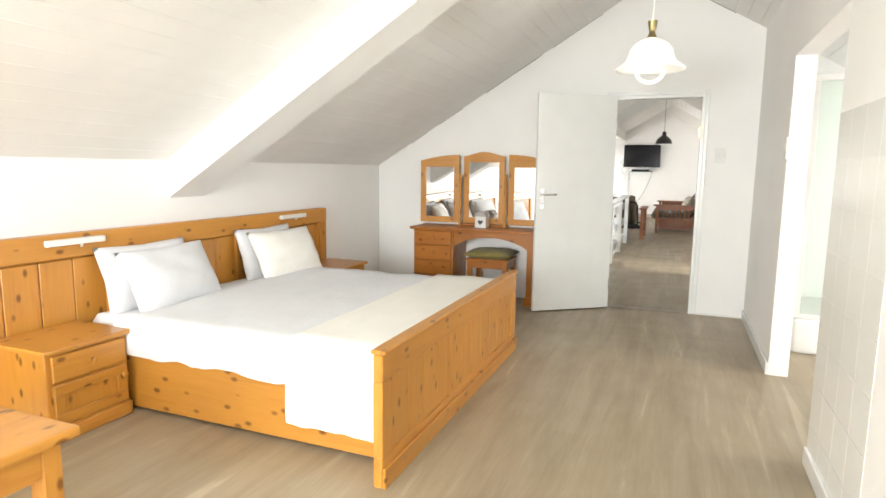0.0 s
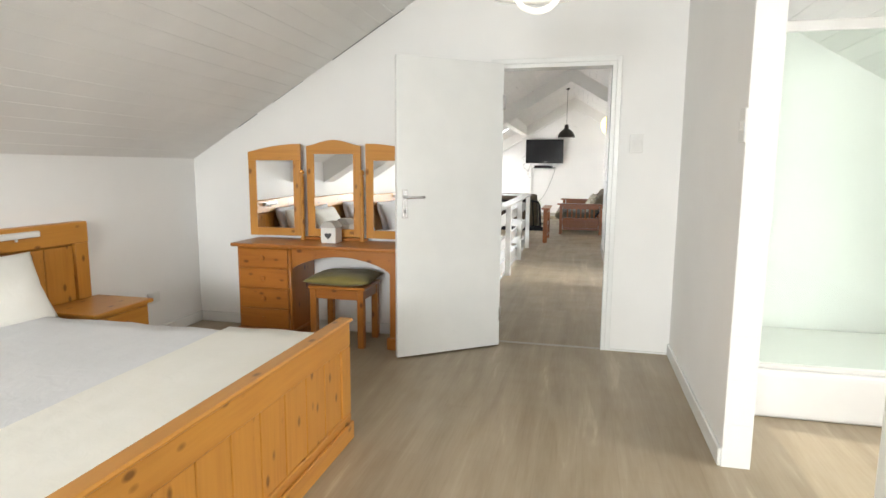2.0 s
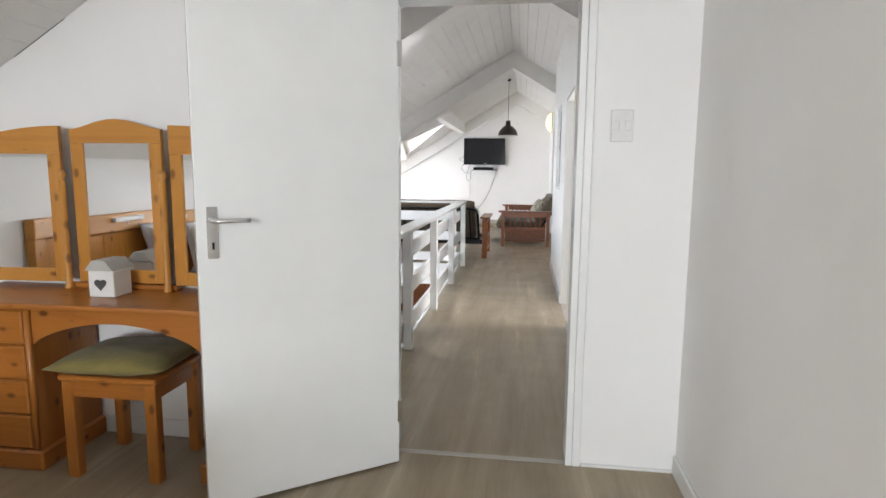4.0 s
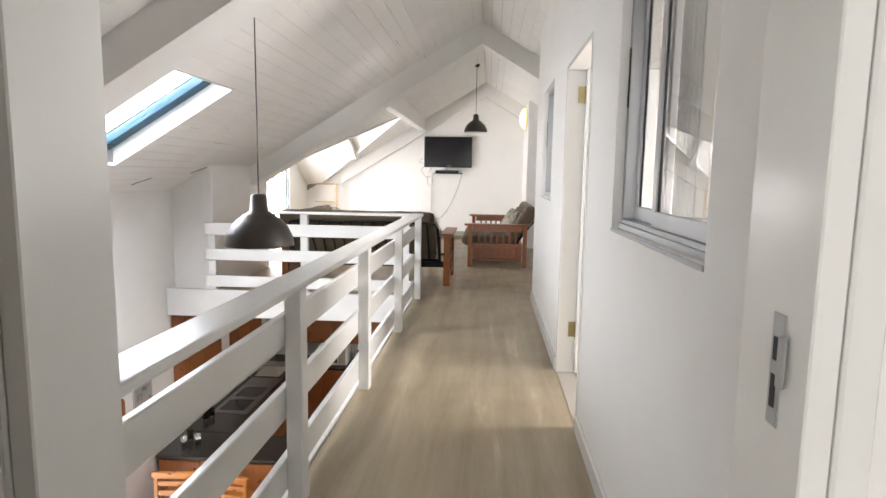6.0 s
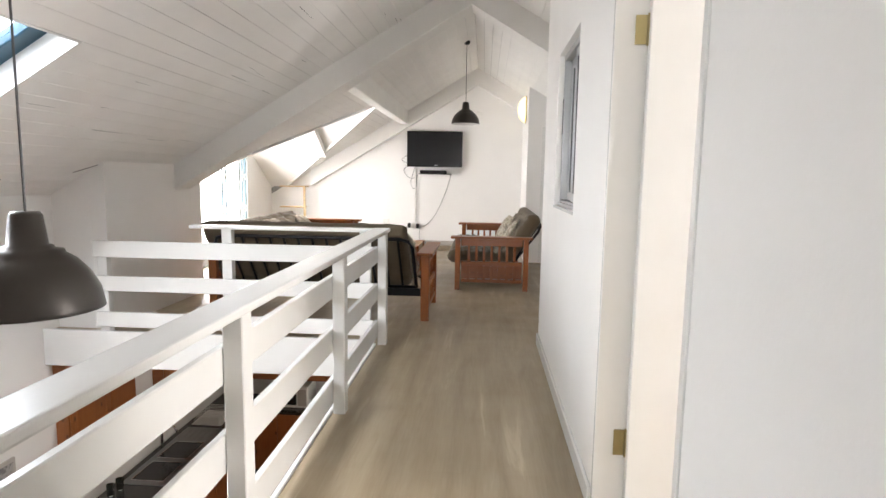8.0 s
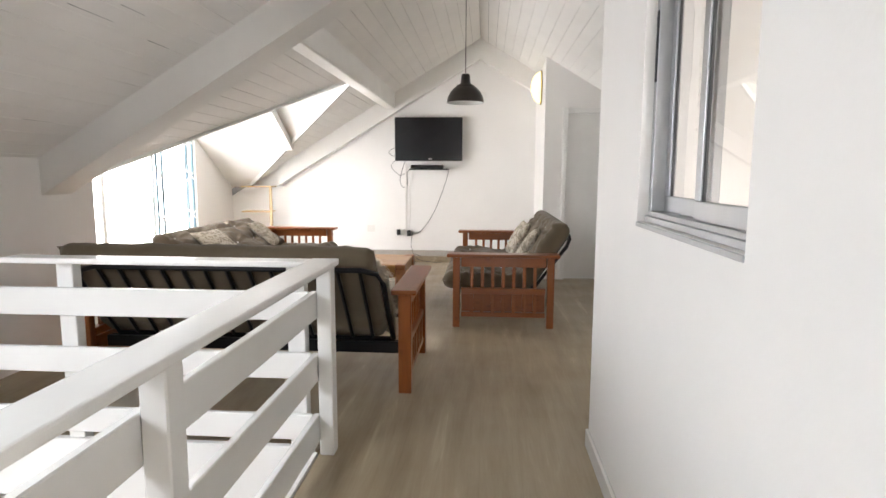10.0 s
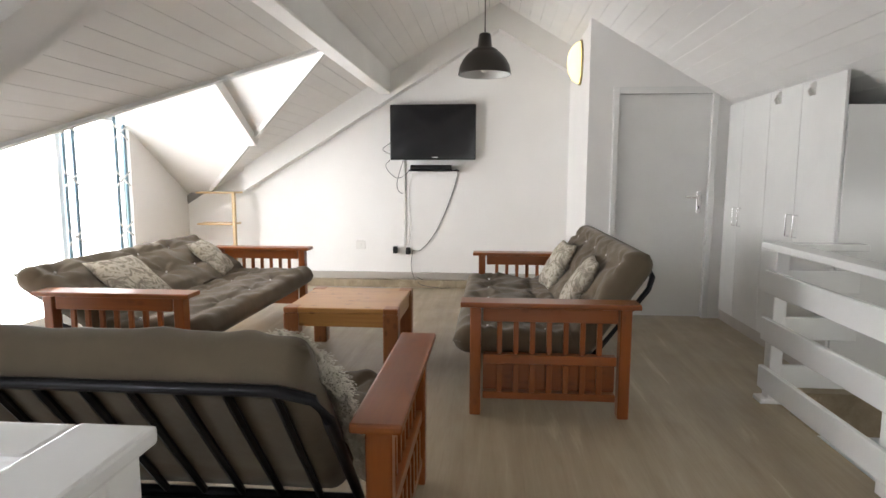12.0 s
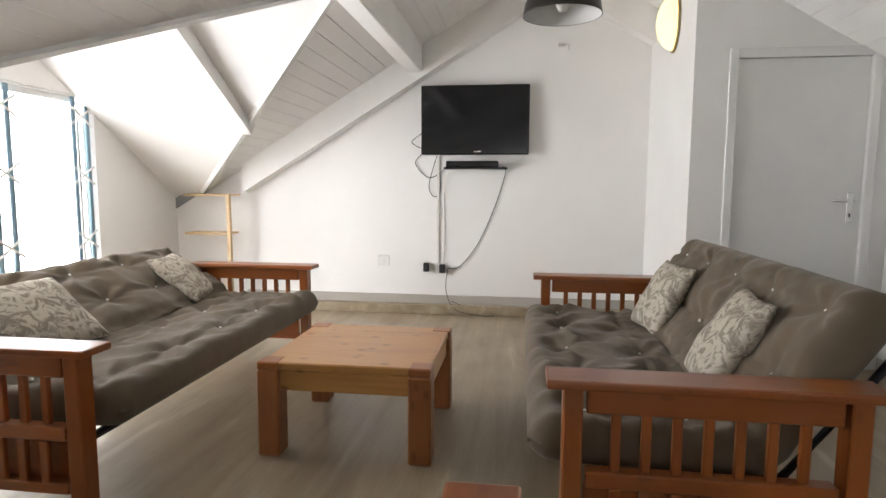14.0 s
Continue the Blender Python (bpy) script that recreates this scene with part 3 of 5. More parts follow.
# pillows lean on the headboard in two pairs: one standing behind, one in front
for k, (yc, fx) in enumerate(((1.30, 0.0), (2.44, 0.0))):
    place_pillow("pillow", pose(-2.29, yc - 0.03, 0.67, 0, 74, 0) @ pose(0, 0, 0, 0, 0, 90), 0.66, 0.42, 0.14, LINEN, "plump white pillow leaning on the headboard", "pillow", 3 + k, "pillows on the bed")
    place_pillow("pillow", pose(-2.15, yc + 0.02, 0.67, 0, 64, 4 - 8 * k) @ pose(0, 0, 0, 0, 0, 90), 0.70, 0.40, 0.17, LINEN if k == 0 else THROW, "white pillow propped against another pillow" if k == 0 else "cream pillow propped against another pillow", "pillow", 7 + k, "pillows on the bed")


def nightstand(at, label, w=0.44, d=0.39, h=0.475):
    """Bedside cabinet that faces +x: one drawer over a panelled door."""
    t = thing("nightstand", label, "nightstand", "bedside cabinets", at)
    part("body", B(0, d, -w / 2, w / 2, 0.06, h - 0.025, bev=0.004), PZ, t)
    part("top", B(-0.005, d + 0.03, -w / 2 - 0.02, w / 2 + 0.02, h - 0.025, h, bev=0.008, seg=2), PY, t)
    part("plinth", B(0, d + 0.015, -w / 2 - 0.012, w / 2 + 0.012, 0.0, 0.075, bev=0.008), PY, t)
    dr = part("drawer", B(d, d + 0.018, -w / 2 + 0.025, w / 2 - 0.025, h - 0.17, h - 0.04, bev=0.005), PY, t)
    part("knob", lathe_knob((d + 0.018, 0, h - 0.105)), PZ, dr)
    dz0, dz1 = 0.095, h - 0.185
    door = part("door", B(d, d + 0.008, -w / 2 + 0.025, w / 2 - 0.025, dz0, dz1), PZ, t)
    for a, b, c, e in ((-w / 2 + 0.025, w / 2 - 0.025, dz1 - 0.05, dz1), (-w / 2 + 0.025, w / 2 - 0.025, dz0, dz0 + 0.05)):
        part("rail", B(d + 0.008, d + 0.02, a, b, c, e, bev=0.003), PY, door)
    for a in (-w / 2 + 0.025, w / 2 - 0.075):
        part("stile", B(d + 0.008, d + 0.019, a, a + 0.05, dz0 + 0.05, dz1 - 0.05, bev=0.003), PZ, door)
    part("knob", lathe_knob((d + 0.02, w / 2 - 0.05, (dz0 + dz1) / 2 + 0.05)), PZ, door)
    return t


def lathe_knob(p, r=0.017):
    bm = lathe(bmesh.new(), [(0.0, 0), (r * 0.55, 0), (r * 0.5, 0.01), (r, 0.018), (r * 0.9, 0.027), (0.0, 0.03)], n=12)
    bmesh.ops.rotate(bm, cent=(0, 0, 0), matrix=Matrix.Rotation(radians(90), 3, "Y"), verts=bm.verts)
    bmesh.ops.translate(bm, vec=p, verts=bm.verts)
    return bm


ns1 = nightstand((-2.38, 0.61, 0), "honey-pine bedside cabinet with one drawer and a panelled door")
ns2 = nightstand((-2.38, 3.19, 0), "honey-pine bedside cabinet partly hidden behind the bed")

# bench end near the window
bench = thing("side_table", "low honey-pine side table with a worn top edge", "table")
part("tabletop", B(-1.8, -0.97, -0.96, -0.175, 0.50, 0.535, bev=0.01, seg=2), PY, bench)
part("apron", B(-1.03, -1.005, -0.90, -0.28, 0.40, 0.499, bev=0.003), PY, bench)
part("apron", B(-1.7, -1.07, -0.245, -0.22, 0.40, 0.499, bev=0.003), PX, bench)
for x in (-1.76, -1.07):
    for y in (-0.92, -0.28):
        part("leg", B(x, x + 0.065, y, y + 0.065, 0, 0.4995, bev=0.006), PZ, bench)

# reading lights on the headboard
for yc in (0.86, 2.84):
    t = thing("reading_light", "white strip reading light on the headboard", "lamp", "reading lights")
    part("housing", B(-2.382, -2.345, yc - 0.17, yc + 0.17, 0.905, 0.94, bev=0.008, seg=2), PLASTIC, t)
    part("pull_switch", B(-2.36, -2.35, yc + 0.02, yc + 0.03, 0.89, 0.905), PLASTIC, t)

# dressing table
van = thing("dressing_table", "reddish pine dressing table with a drawer pedestal", "dressing table")
part("tabletop", B(-1.87, -0.48, 4.155, 4.58, 0.72, 0.748, bev=0.01, seg=2), VX, van)
part("backing_rail", B(-1.385, -0.621, 4.55, 4.57, 0.62, 0.719, bev=0.003), VX, van)
for x0, x1 in ((-1.835, -1.385), (-0.62, -0.515)):
    part("pedestal", B(x0, x1, 4.20, 4.57, 0.05, 0.719), VZ, van)
    part("plinth", B(x0 - 0.02, x1 + 0.02, 4.175, 4.575, 0, 0.09, bev=0.008), VX, van)
    if x0 > -1:
        continue
    part("corner_column", tube(bmesh.new(), [(x1 - 0.012, 4.192, 0.095), (x1 - 0.012, 4.192, 0.715)], 0.014, 10), VZ, van, smooth=True)
    for i in range(4):
        z = 0.10 + i * 0.155
        d = part("drawer", B(x0 + 0.015, x1 - 0.03, 4.18, 4.2, z, z + 0.145, bev=0.006), VX, van)
        k = lathe_knob((0, 0, 0), 0.02)
        bmesh.ops.rotate(k, cent=(0, 0, 0), matrix=Matrix.Rotation(radians(-90), 3, "Z"), verts=k.verts)
        bmesh.ops.translate(k, vec=((x0 + x1) / 2, 4.18, z + 0.075), verts=k.verts)
        part("knob", k, VZ, d)
bm = bmesh.new()
xa, xb, zt = -1.385, -0.62, 0.719
arch = [(xa, zt), (xb, zt), (xb, 0.56)] + [(xb - (xb - xa) * i / 18, 0.56 + 0.105 * math.sin(math.pi * i / 18) ** 0.7) for i in range(1, 18)] + [(xa, 0.56)]
prism(bm, arch, "y", 4.2, 4.222)
part("arched_apron", bm, VX, van)

# three-part mirror on the dressing table
mir = thing("dressing_mirror", "three-part pine mirror with arched tops", "mirror")


def mirror_leaf(w, h, rise, mode):
    """Flat frame in the x-z plane, base at z = 0; the middle top is a bow, the outer tops fall away from it."""
    fr, n = 0.062, 16

    def top(u):
        if mode == 0:
            return h + rise * (0.5 - 0.5 * math.cos(2 * math.pi * u)) ** 0.8
        v = u if mode > 0 else 1 - u
        return h + rise * math.sin(v * math.pi / 2) ** 0.9

    outer = [(w * (i / n - 0.5), top(i / n)) for i in range(n + 1)]
    bm = bmesh.new()
    for i in range(n):
        (x0, z0), (x1, z1) = outer[i], outer[i + 1]
        prism(bm, [(x0, h - fr), (x1, h - fr), (x1, z1), (x0, z0)], "y", -0.011, 0.011)
    stiles = [B(-w / 2, -w / 2 + fr, -0.011, 0.011, 0.0, h - fr, bev=0.003), B(w / 2 - fr, w / 2, -0.011, 0.011, 0.0, h - fr, bev=0.003)]
    rail = B(-w / 2 + fr, w / 2 - fr, -0.011, 0.011, 0, fr, bev=0.003)
    return bm, stiles, rail, B(-w / 2 + fr - 0.004, w / 2 - fr + 0.004, -0.003, 0.003, fr - 0.004, h - fr + 0.004)


for mode, w, h, rise, m in ((1, 0.435, 0.655, 0.065, pose(-1.665, 4.49, 0.775, 0, 0, 4)), (0, 0.45, 0.705, 0.045, pose(-1.178, 4.52, 0.775)), (-1, 0.435, 0.655, 0.065, pose(-0.69, 4.49, 0.775, 0, 0, -4))):
    tops, stiles, rail, pane = mirror_leaf(w, h, rise, mode)
    f = part("leaf_frame", tops, PX, mir)
    f.matrix_basis = m
    for b in stiles:
        part("stile", b, PZ, f)
    part("bottom_rail", rail, PX, f)
    part("mirror_glass", pane, MIRROR, f, "clear mirror glass")
for x in (-1.425, -0.93):
    part("post", lathe(bmesh.new(), [(0, 0.7485), (0.02, 0.7485), (0.02, 0.76), (0.015, 0.77), (0.016, 1.245), (0.009, 1.252), (0.019, 1.266), (0.021, 1.28), (0.012, 1.295), (0, 1.298)], x, 4.47, 14), PZ, mir, smooth=True)
part("foot_rail", B(-1.45, -0.90, 4.49, 4.53, 0.7485, 0.772, bev=0.005), VX, mir)

# stool with a cushion
stool = thing("stool", "small reddish pine stool with four square legs", "stool")
for x in (-1.225, -0.855):
    for y in (4.15, 4.45):
        part("leg", B(x, x + 0.05, y, y + 0.05, 0, 0.43, bev=0.005), VZ, stool)
part("seat", B(-1.235, -0.795, 4.14, 4.51, 0.43, 0.455, bev=0.008), VX, stool)
for y in (4.16, 4.46):
    part("apron", B(-1.175, -0.855, y, y + 0.025, 0.36, 0.43), VX, stool)
for x in (-1.22, -0.84):
    part("apron", B(x, x + 0.025, 4.20, 4.45, 0.36, 0.43), VY, stool)
c = place_pillow("seat_cushion", pose(-1.015, 4.32, 0.497, 0, 0, 4), 0.50, 0.44, 0.10, OLIVE, "olive green seat cushion on the stool", "cushion", 21)

# tissue box
tb = thing("tissue_box", "white wooden tissue box with a dark heart", "box")
part("case", B(-1.205, -1.085, 4.32, 4.44, 0.7485, 0.865, bev=0.004), PLASTIC, tb)
part("lid", prism(bmesh.new(), [(-1.212, 0.866), (-1.078, 0.866), (-1.115, 0.91), (-1.175, 0.91)], "y", 4.31, 4.45), plain("weathered_grey", (0.45, 0.43, 0.40), 0.7), tb, "grey sloping lid")
bm = bmesh.new()
heart = [(16 * math.sin(a) ** 3, 13 * math.cos(a) - 5 * math.cos(2 * a) - 2 * math.cos(3 * a) - math.cos(4 * a)) for a in (2 * math.pi * k / 24 for k in range(24))]
# nothing is cut out: a thin solid heart gives the hole's shade as colour
prism(bm, [(-1.145 + x * 0.0017, 0.806 + z * 0.0017) for x, z in heart], "y", 4.314, 4.321)
part("heart", bm, CABLE, tb, "thin dark heart painted as the shade of a cut-out")


# doors
def lever(parent, m, side=1):
    """Lever handle with its long plate, on a door face that looks along -y."""
    pl = part("plate", B(-0.02, 0.02, -0.008, 0, -0.11, 0.08, bev=0.003), CHROME, parent, "chrome lever handle plate")
    pl.matrix_basis = m
    part("lever", tube(bmesh.new(), [(0, -0.005, 0.03), (0, -0.045, 0.03), (side * 0.02, -0.055, 0.03), (side * 0.125, -0.05, 0.03)], 0.009, 10), CHROME, pl, smooth=True)
    # black sliver on the plate, painted shade of the keyhole
    part("keyhole", B(-0.004, 0.004, -0.0095, -0.008, -0.075, -0.05), BLACK, pl)


door = tagged(new("door_1"), "white flush bedroom door standing open into the room", "door", kind="structure")
door.matrix_basis = pose(0.128, 4.497, 0, 0, 0, 217)
part("leaf", B(0, 0.80, -0.02, 0.02, 0.012, 2.045, bev=0.003), GLOSSW, door)
lever(door, pose(0.745, 0.02, 1.09, 0, 0, 180), 1)
for z in (0.25, 1.78):
    part("hinge", B(-0.012, 0.01, -0.01, 0.026, z - 0.05, z + 0.05, bev=0.002), CHROME, door)
frame_1 = tagged(new("door_frame_1"), "white painted door lining of the bedroom doorway", "door frame", kind="structure")
for x0, x1, z0, z1 in ((0.069, 0.097, 0, 2.054), (0.876, 0.904, 0, 2.054), (0.097, 0.876, 2.026, 2.054)):
    part("lining", B(x0, x1, 4.575, 4.725, z0, z1, bev=0.002), GLOSSW, frame_1)
for x0, x1, z0, z1 in ((0.033, 0.068, 0, 2.09), (0.905, 0.94, 0, 2.09), (0.068, 0.905, 2.055, 2.09)):
    part("architrave", B(x0, x1, 4.572, 4.589, z0, z1, bev=0.003), GLOSSW, frame_1)
    part("architrave", B(x0, x1, 4.711, 4.726, z0, z1, bev=0.003), GLOSSW, frame_1)
keep = part("strike_plate", B(0.8735, 0.876, 4.622, 4.645, 1.045, 1.165, bev=0.001), ALU, frame_1, "worn steel strike plate")
part("lip", B(0.868, 0.8735, 4.61, 4.622, 1.09, 1.145, bev=0.002), ALU, keep)
# both holes are thin black plates, their inner shade put in as colour
part("latch_hole", B(0.8727, 0.8735, 4.629, 4.639, 1.115, 1.14), BLACK, keep)
part("bolt_hole", B(0.8727, 0.8735, 4.629, 4.639, 1.065, 1.10), BLACK, keep)
part("threshold", B(0.097, 0.876, 4.585, 4.62, 0.0005, 0.005, bev=0.002), GREYTRIM, frame_1)

# skirting boards
sk = tagged(new("baseboard_bedroom"), "white painted skirting board round the bedroom", "baseboard", kind="structure")
part("board", B(LEFT, LEFT + 0.016, 2.7, 4.59, 0, 0.085, bev=0.004), GLOSSW, sk)
part("board", B(LEFT + 0.016, 0.03, 4.59 - 0.016, 4.59, 0, 0.085, bev=0.004), GLOSSW, sk)
part("board", B(0.945, BRX - 0.001, 4.59 - 0.016, 4.59, 0, 0.012, bev=0.002), GLOSSW, sk)
part("board", B(BRX - 0.016, BRX, 2.952, 4.59 - 0.016, 0, 0.085, bev=0.004), GLOSSW, sk)
part("board", B(BRX - 0.016, BRX, -2.6, 1.65, 0, 0.085, bev=0.004), GLOSSW, sk)

# glass pendant in the bedroom
pl = thing("pendant_lamp", "lit white glass pendant with a ruffled shade and ring", "lamp")
LX, LY = 0.515, 2.50
bm = lathe(bmesh.new(), [(0.035, 2.14), (0.06, 2.13), (0.10, 2.105), (0.125, 2.07), (0.135, 2.03), (0.15, 2.00), (0.185, 1.975), (0.20, 1.965), (0.203, 1.955), (0.18, 1.962), (0.14, 1.99), (0.125, 2.03), (0.11, 2.07), (0.08, 2.10)], LX, LY, 40)
part("shade", bm, SHADE, pl, "lit frosted glass shade", smooth=True)
bm = bmesh.new()
tube(bm, [(LX + 0.08 * math.cos(a), LY, 1.955 - 0.075 * math.sin(a)) for a in (math.pi * k / 14 for k in range(15))], 0.012, 8)
part("glass_ring", bm, SHADE, pl, smooth=True)
part("holder", lathe(bmesh.new(), [(0.0, 2.24), (0.028, 2.24), (0.022, 2.20), (0.016, 2.18), (0.03, 2.14), (0, 2.139)], LX, LY, 16), BRASS, pl, "brass lamp holder")
part("cord", tube(bmesh.new(), [(LX, LY, 2.23), (LX, LY, roof(LX) + 0.005)], 0.004, 6), PLASTIC, pl)

# switches and sockets
def plate(name, label, x0, x1, y0, y1, z0, z1, buttons=2, axis="y"):
    t = thing(name, label, "switch" if "switch" in name else "socket")
    part("face", B(x0, x1, y0, y1, z0, z1, bev=0.003), PLASTIC, t)
    for i in range(buttons):
        f = (i + 0.5) / buttons
        zc = (z0 + z1) / 2
        if axis == "y":
            c = x0 + (x1 - x0) * f
            part("rocker", B(c - 0.012, c + 0.012, y0 - 0.004, y0, zc - 0.02, zc + 0.02, bev=0.002), PLASTIC, t)
        else:
            c = y0 + (y1 - y0) * f
            part("rocker", B(x0 - 0.004, x0, c - 0.012, c + 0.012, zc - 0.02, zc + 0.02, bev=0.002), PLASTIC, t)
    return t


plate("light_switch", "white plastic light switch beside the doorway", 1.01, 1.10, 4.578, 4.589, 1.43, 1.56)
plate("light_switch", "white plastic switch near the bathroom opening", 1.337, 1.349, 2.93, 3.02, 1.43, 1.57, 2, "x")
plate("wall_socket", "white double wall socket under the roof slope", LEFT + 0.001, LEFT + 0.012, 3.95, 4.08, 0.28, 0.36, 0)

# ---- bathroom ----
tray = solid("shower_tray", B(1.58, 3.2, 3.57, 4.55, 0, 0.265, bev=0.03, seg=3), GLOSSW, "white raised shower tray on the bathroom floor", "shower tray")
scr = thing("shower_screen", "framed clear shower screen standing on the tray", "shower screen")
part("pane", B(1.62, 2.9, 3.62, 3.626, 0.29, 2.0), FROST, scr, "clear greenish glass")
part("head_rail", B(1.58, 2.95, 3.60, 3.645, 2.0, 2.05, bev=0.004), PLASTIC, scr)
part("sill_rail", B(1.58, 2.95, 3.60, 3.645, 0.266, 0.291, bev=0.004), PLASTIC, scr)
part("jamb", B(1.58, 1.62, 3.60, 3.645, 0.291, 2.0, bev=0.004), PLASTIC, scr)
for o in scr.children:
    if o.name.startswith("pane"):
        o.visible_shadow = False

# the bedroom and bathroom things were laid out from their own origin: set them in the house
for ob in list(scene.objects):
    if ob not in BEFORE and ob.parent is None:
        ob.location.y += SHIFT

# ---- railings ----
rail = thing("walkway_railing", "white painted timber railing with three boards and a flat cap", "railing")
for y in (4.46, 5.80, 7.06, 8.37, 9.70):
    part("post", B(-0.190, -0.125, y, y + 0.075, 0.0, 0.871, bev=0.004), GLOSSW, rail)
for z0, z1 in ((0.64, 0.765), (0.35, 0.48), (0.06, 0.195)):
    part("rail_board", B(-0.219, -0.191, 4.39, 9.72, z0, z1, bev=0.004), GLOSSW, rail)
part("cap", B(-0.236, -0.110, 4.39, 9.80, 0.871, 0.90, bev=0.007, seg=2), GLOSSW, rail)
rail2 = thing("landing_railing", "white painted timber railing across the landing edge", "railing")
for x, zt in ((-2.44, 0.72), (-1.42, 0.871), (-0.335, 0.871)):
    part("post", B(x, x + 0.08, 9.728, 9.79, 0.0, zt, bev=0.004), GLOSSW, rail2)
for z0, z1 in ((0.63, 0.76), (0.36, 0.48), (0.07, 0.19)):
    part("rail_board", B(-2.455, -0.226, 9.70, 9.727, z0, z1, bev=0.004), GLOSSW, rail2)
part("cap", B(-1.66, -0.237, 9.69, 9.80, 0.871, 0.898, bev=0.008, seg=2), GLOSSW, rail2)
rail3 = thing("stair_railing", "white painted timber railing round the stairwell", "railing")
for y in (10.3, 11.3, 12.31):
    part("post", B(1.96, 2.03, y, y + 0.07, 0, 0.876, bev=0.004), GLOSSW, rail3)
for z0, z1 in ((0.63, 0.76), (0.36, 0.49), (0.08, 0.21)):
    part("rail_board", B(1.93, 1.958, 9.92, 12.38, z0, z1, bev=0.004), GLOSSW, rail3)
    part("rail_board", B(2.03, 2.44, 12.36, 12.388, z0, z1, bev=0.004), GLOSSW, rail3)
part("cap", B(1.92, 2.06, 9.92, 12.42, 0.876, 0.914, bev=0.008, seg=2), GLOSSW, rail3)
part("cap", B(2.06, 2.44, 12.30, 12.42, 0.876, 0.914, bev=0.008, seg=2), GLOSSW, rail3)
part("foot_block", B(1.92, 2.05, 12.30, 12.40, 0.0005, 0.03, bev=0.006), GLOSSW, rail3)


# ---- futon sofas ----
def futon(name, label, L=2.2, group="futon sofas", run=0.25, rise=0.41, slip=0.0, inset=0.09):
    """Futon sofa that faces -y: two slatted pine ends, a black metal bed frame and a thick folded mattress."""
    t = thing(name, label, "sofa", group)
    D0, D1, H = -0.42, 0.42, 0.625
    for s in (-1, 1):
        xo = s * L / 2
        x0, x1 = (xo - 0.075, xo) if s > 0 else (xo, xo + 0.075)
        xm = (x0 + x1) / 2
        arm = part("arm", B(x0 - 0.035, x1 + 0.035, D0 - 0.05, D1 + 0.04, H - 0.028, H, bev=0.008, seg=2), RY, t, "flat pine armrest")
        for y in (D0, D1 - 0.07):
            part("leg", B(x0, x1, y if y < 0 else y + 0.012, y + (0.058 if y < 0 else 0.07), 0, H - 0.028, bev=0.005), RZ, arm)
        part("rail", B(x0 + 0.01, x1 - 0.01, D0 + 0.07, D1 - 0.07, H - 0.11, H - 0.028, bev=0.004), RY, arm)
        part("rail", B(x0 + 0.01, x1 - 0.01, D0 + 0.07, D1 - 0.07, 0.285, 0.335, bev=0.004), RY, arm)
        part("rail", B(x0 + 0.01, x1 - 0.01, D0 + 0.07, D1 - 0.07, 0.09, 0.13, bev=0.004), RY, arm)
        xi = x0 if s > 0 else x1 - 0.018
        part("panel", B(xi, xi + 0.018, D0 + 0.07, D1 - 0.07, 0.13, 0.285), RY, arm)
        xs = x1 - 0.03 if s > 0 else x0 + 0.008
        for i in range(7):
            y = D0 + 0.07 + (D1 - D0 - 0.14) * (i + 1) / 8
            part("slat", B(xm - 0.011, xm + 0.011, y - 0.014, y + 0.014, 0.335, H - 0.11, bev=0.003), RZ, arm)
            part("slat", B(xs, xs + 0.022, y - 0.016, y + 0.016, 0.13, 0.285, bev=0.003), RZ, arm)
    w = L / 2 - 0.085
    fr = part("metal_frame", tube(tube(bmesh.new(), [(-w, -0.38, 0.27), (w, -0.38, 0.27)], 0.017), [(-w, 0.22, 0.25), (w, 0.22, 0.25)], 0.017), BLACK, t, "black tubular metal frame")
    ln0 = math.hypot(run, rise)
    by, bz = 0.235 + rise / ln0 * 0.088, 0.44 - run / ln0 * 0.088
    a, b = (by - run / ln0 * 0.14, bz - rise / ln0 * 0.14), (by + run * (0.87 if rise > run else 0.4), bz + rise * (0.87 if rise > run else 0.4))
    part("back_tube", tube(bmesh.new(), [(-w + 0.05, *a), (-w + 0.05, b[0] - 0.03, b[1] - 0.08), (-w + 0.08, b[0] - 0.005, b[1] - 0.02), (-w + 0.17, *b), (w - 0.17, *b), (w - 0.08, b[0] - 0.005, b[1] - 0.02), (w - 0.05, b[0] - 0.03, b[1] - 0.08), (w - 0.05, *a), (-w + 0.05, *a)], 0.016), BLACK, fr, smooth=True)
    n = 14
    for i in range(1, n):
        x = (-w + 0.05) + 2 * (w - 0.05) * i / n
        part("back_slat", tube(bmesh.new(), [(x, *a), (x, *b)], 0.012, 6), BLACK, fr)
    part("rear_rail", B(-w, w, 0.25, 0.28, 0.20, 0.27, bev=0.003), BLACK, fr)
    # mattress folded into seat and back
    nx, th = 150, 0.165
    path = [(-0.52 + 0.66 * i / 14, 0.375 - 0.03 * i / 14) for i in range(15)]
    path += [(0.17, 0.36), (0.215, 0.40)] + [(0.235 + run * i / 12, 0.44 + rise * i / 12) for i in range(13)]
    bm = bmesh.new()
    grid_t, grid_b = [], []
    m0, fine = len(path), 3
    dense = []
    for k in range((m0 - 1) * fine + 1):
        i, f = min(k // fine, m0 - 2), k / fine - min(k // fine, m0 - 2)
        dense.append((path[i][0] * (1 - f) + path[i + 1][0] * f, path[i][1] * (1 - f) + path[i + 1][1] * f))
    m = len(dense)
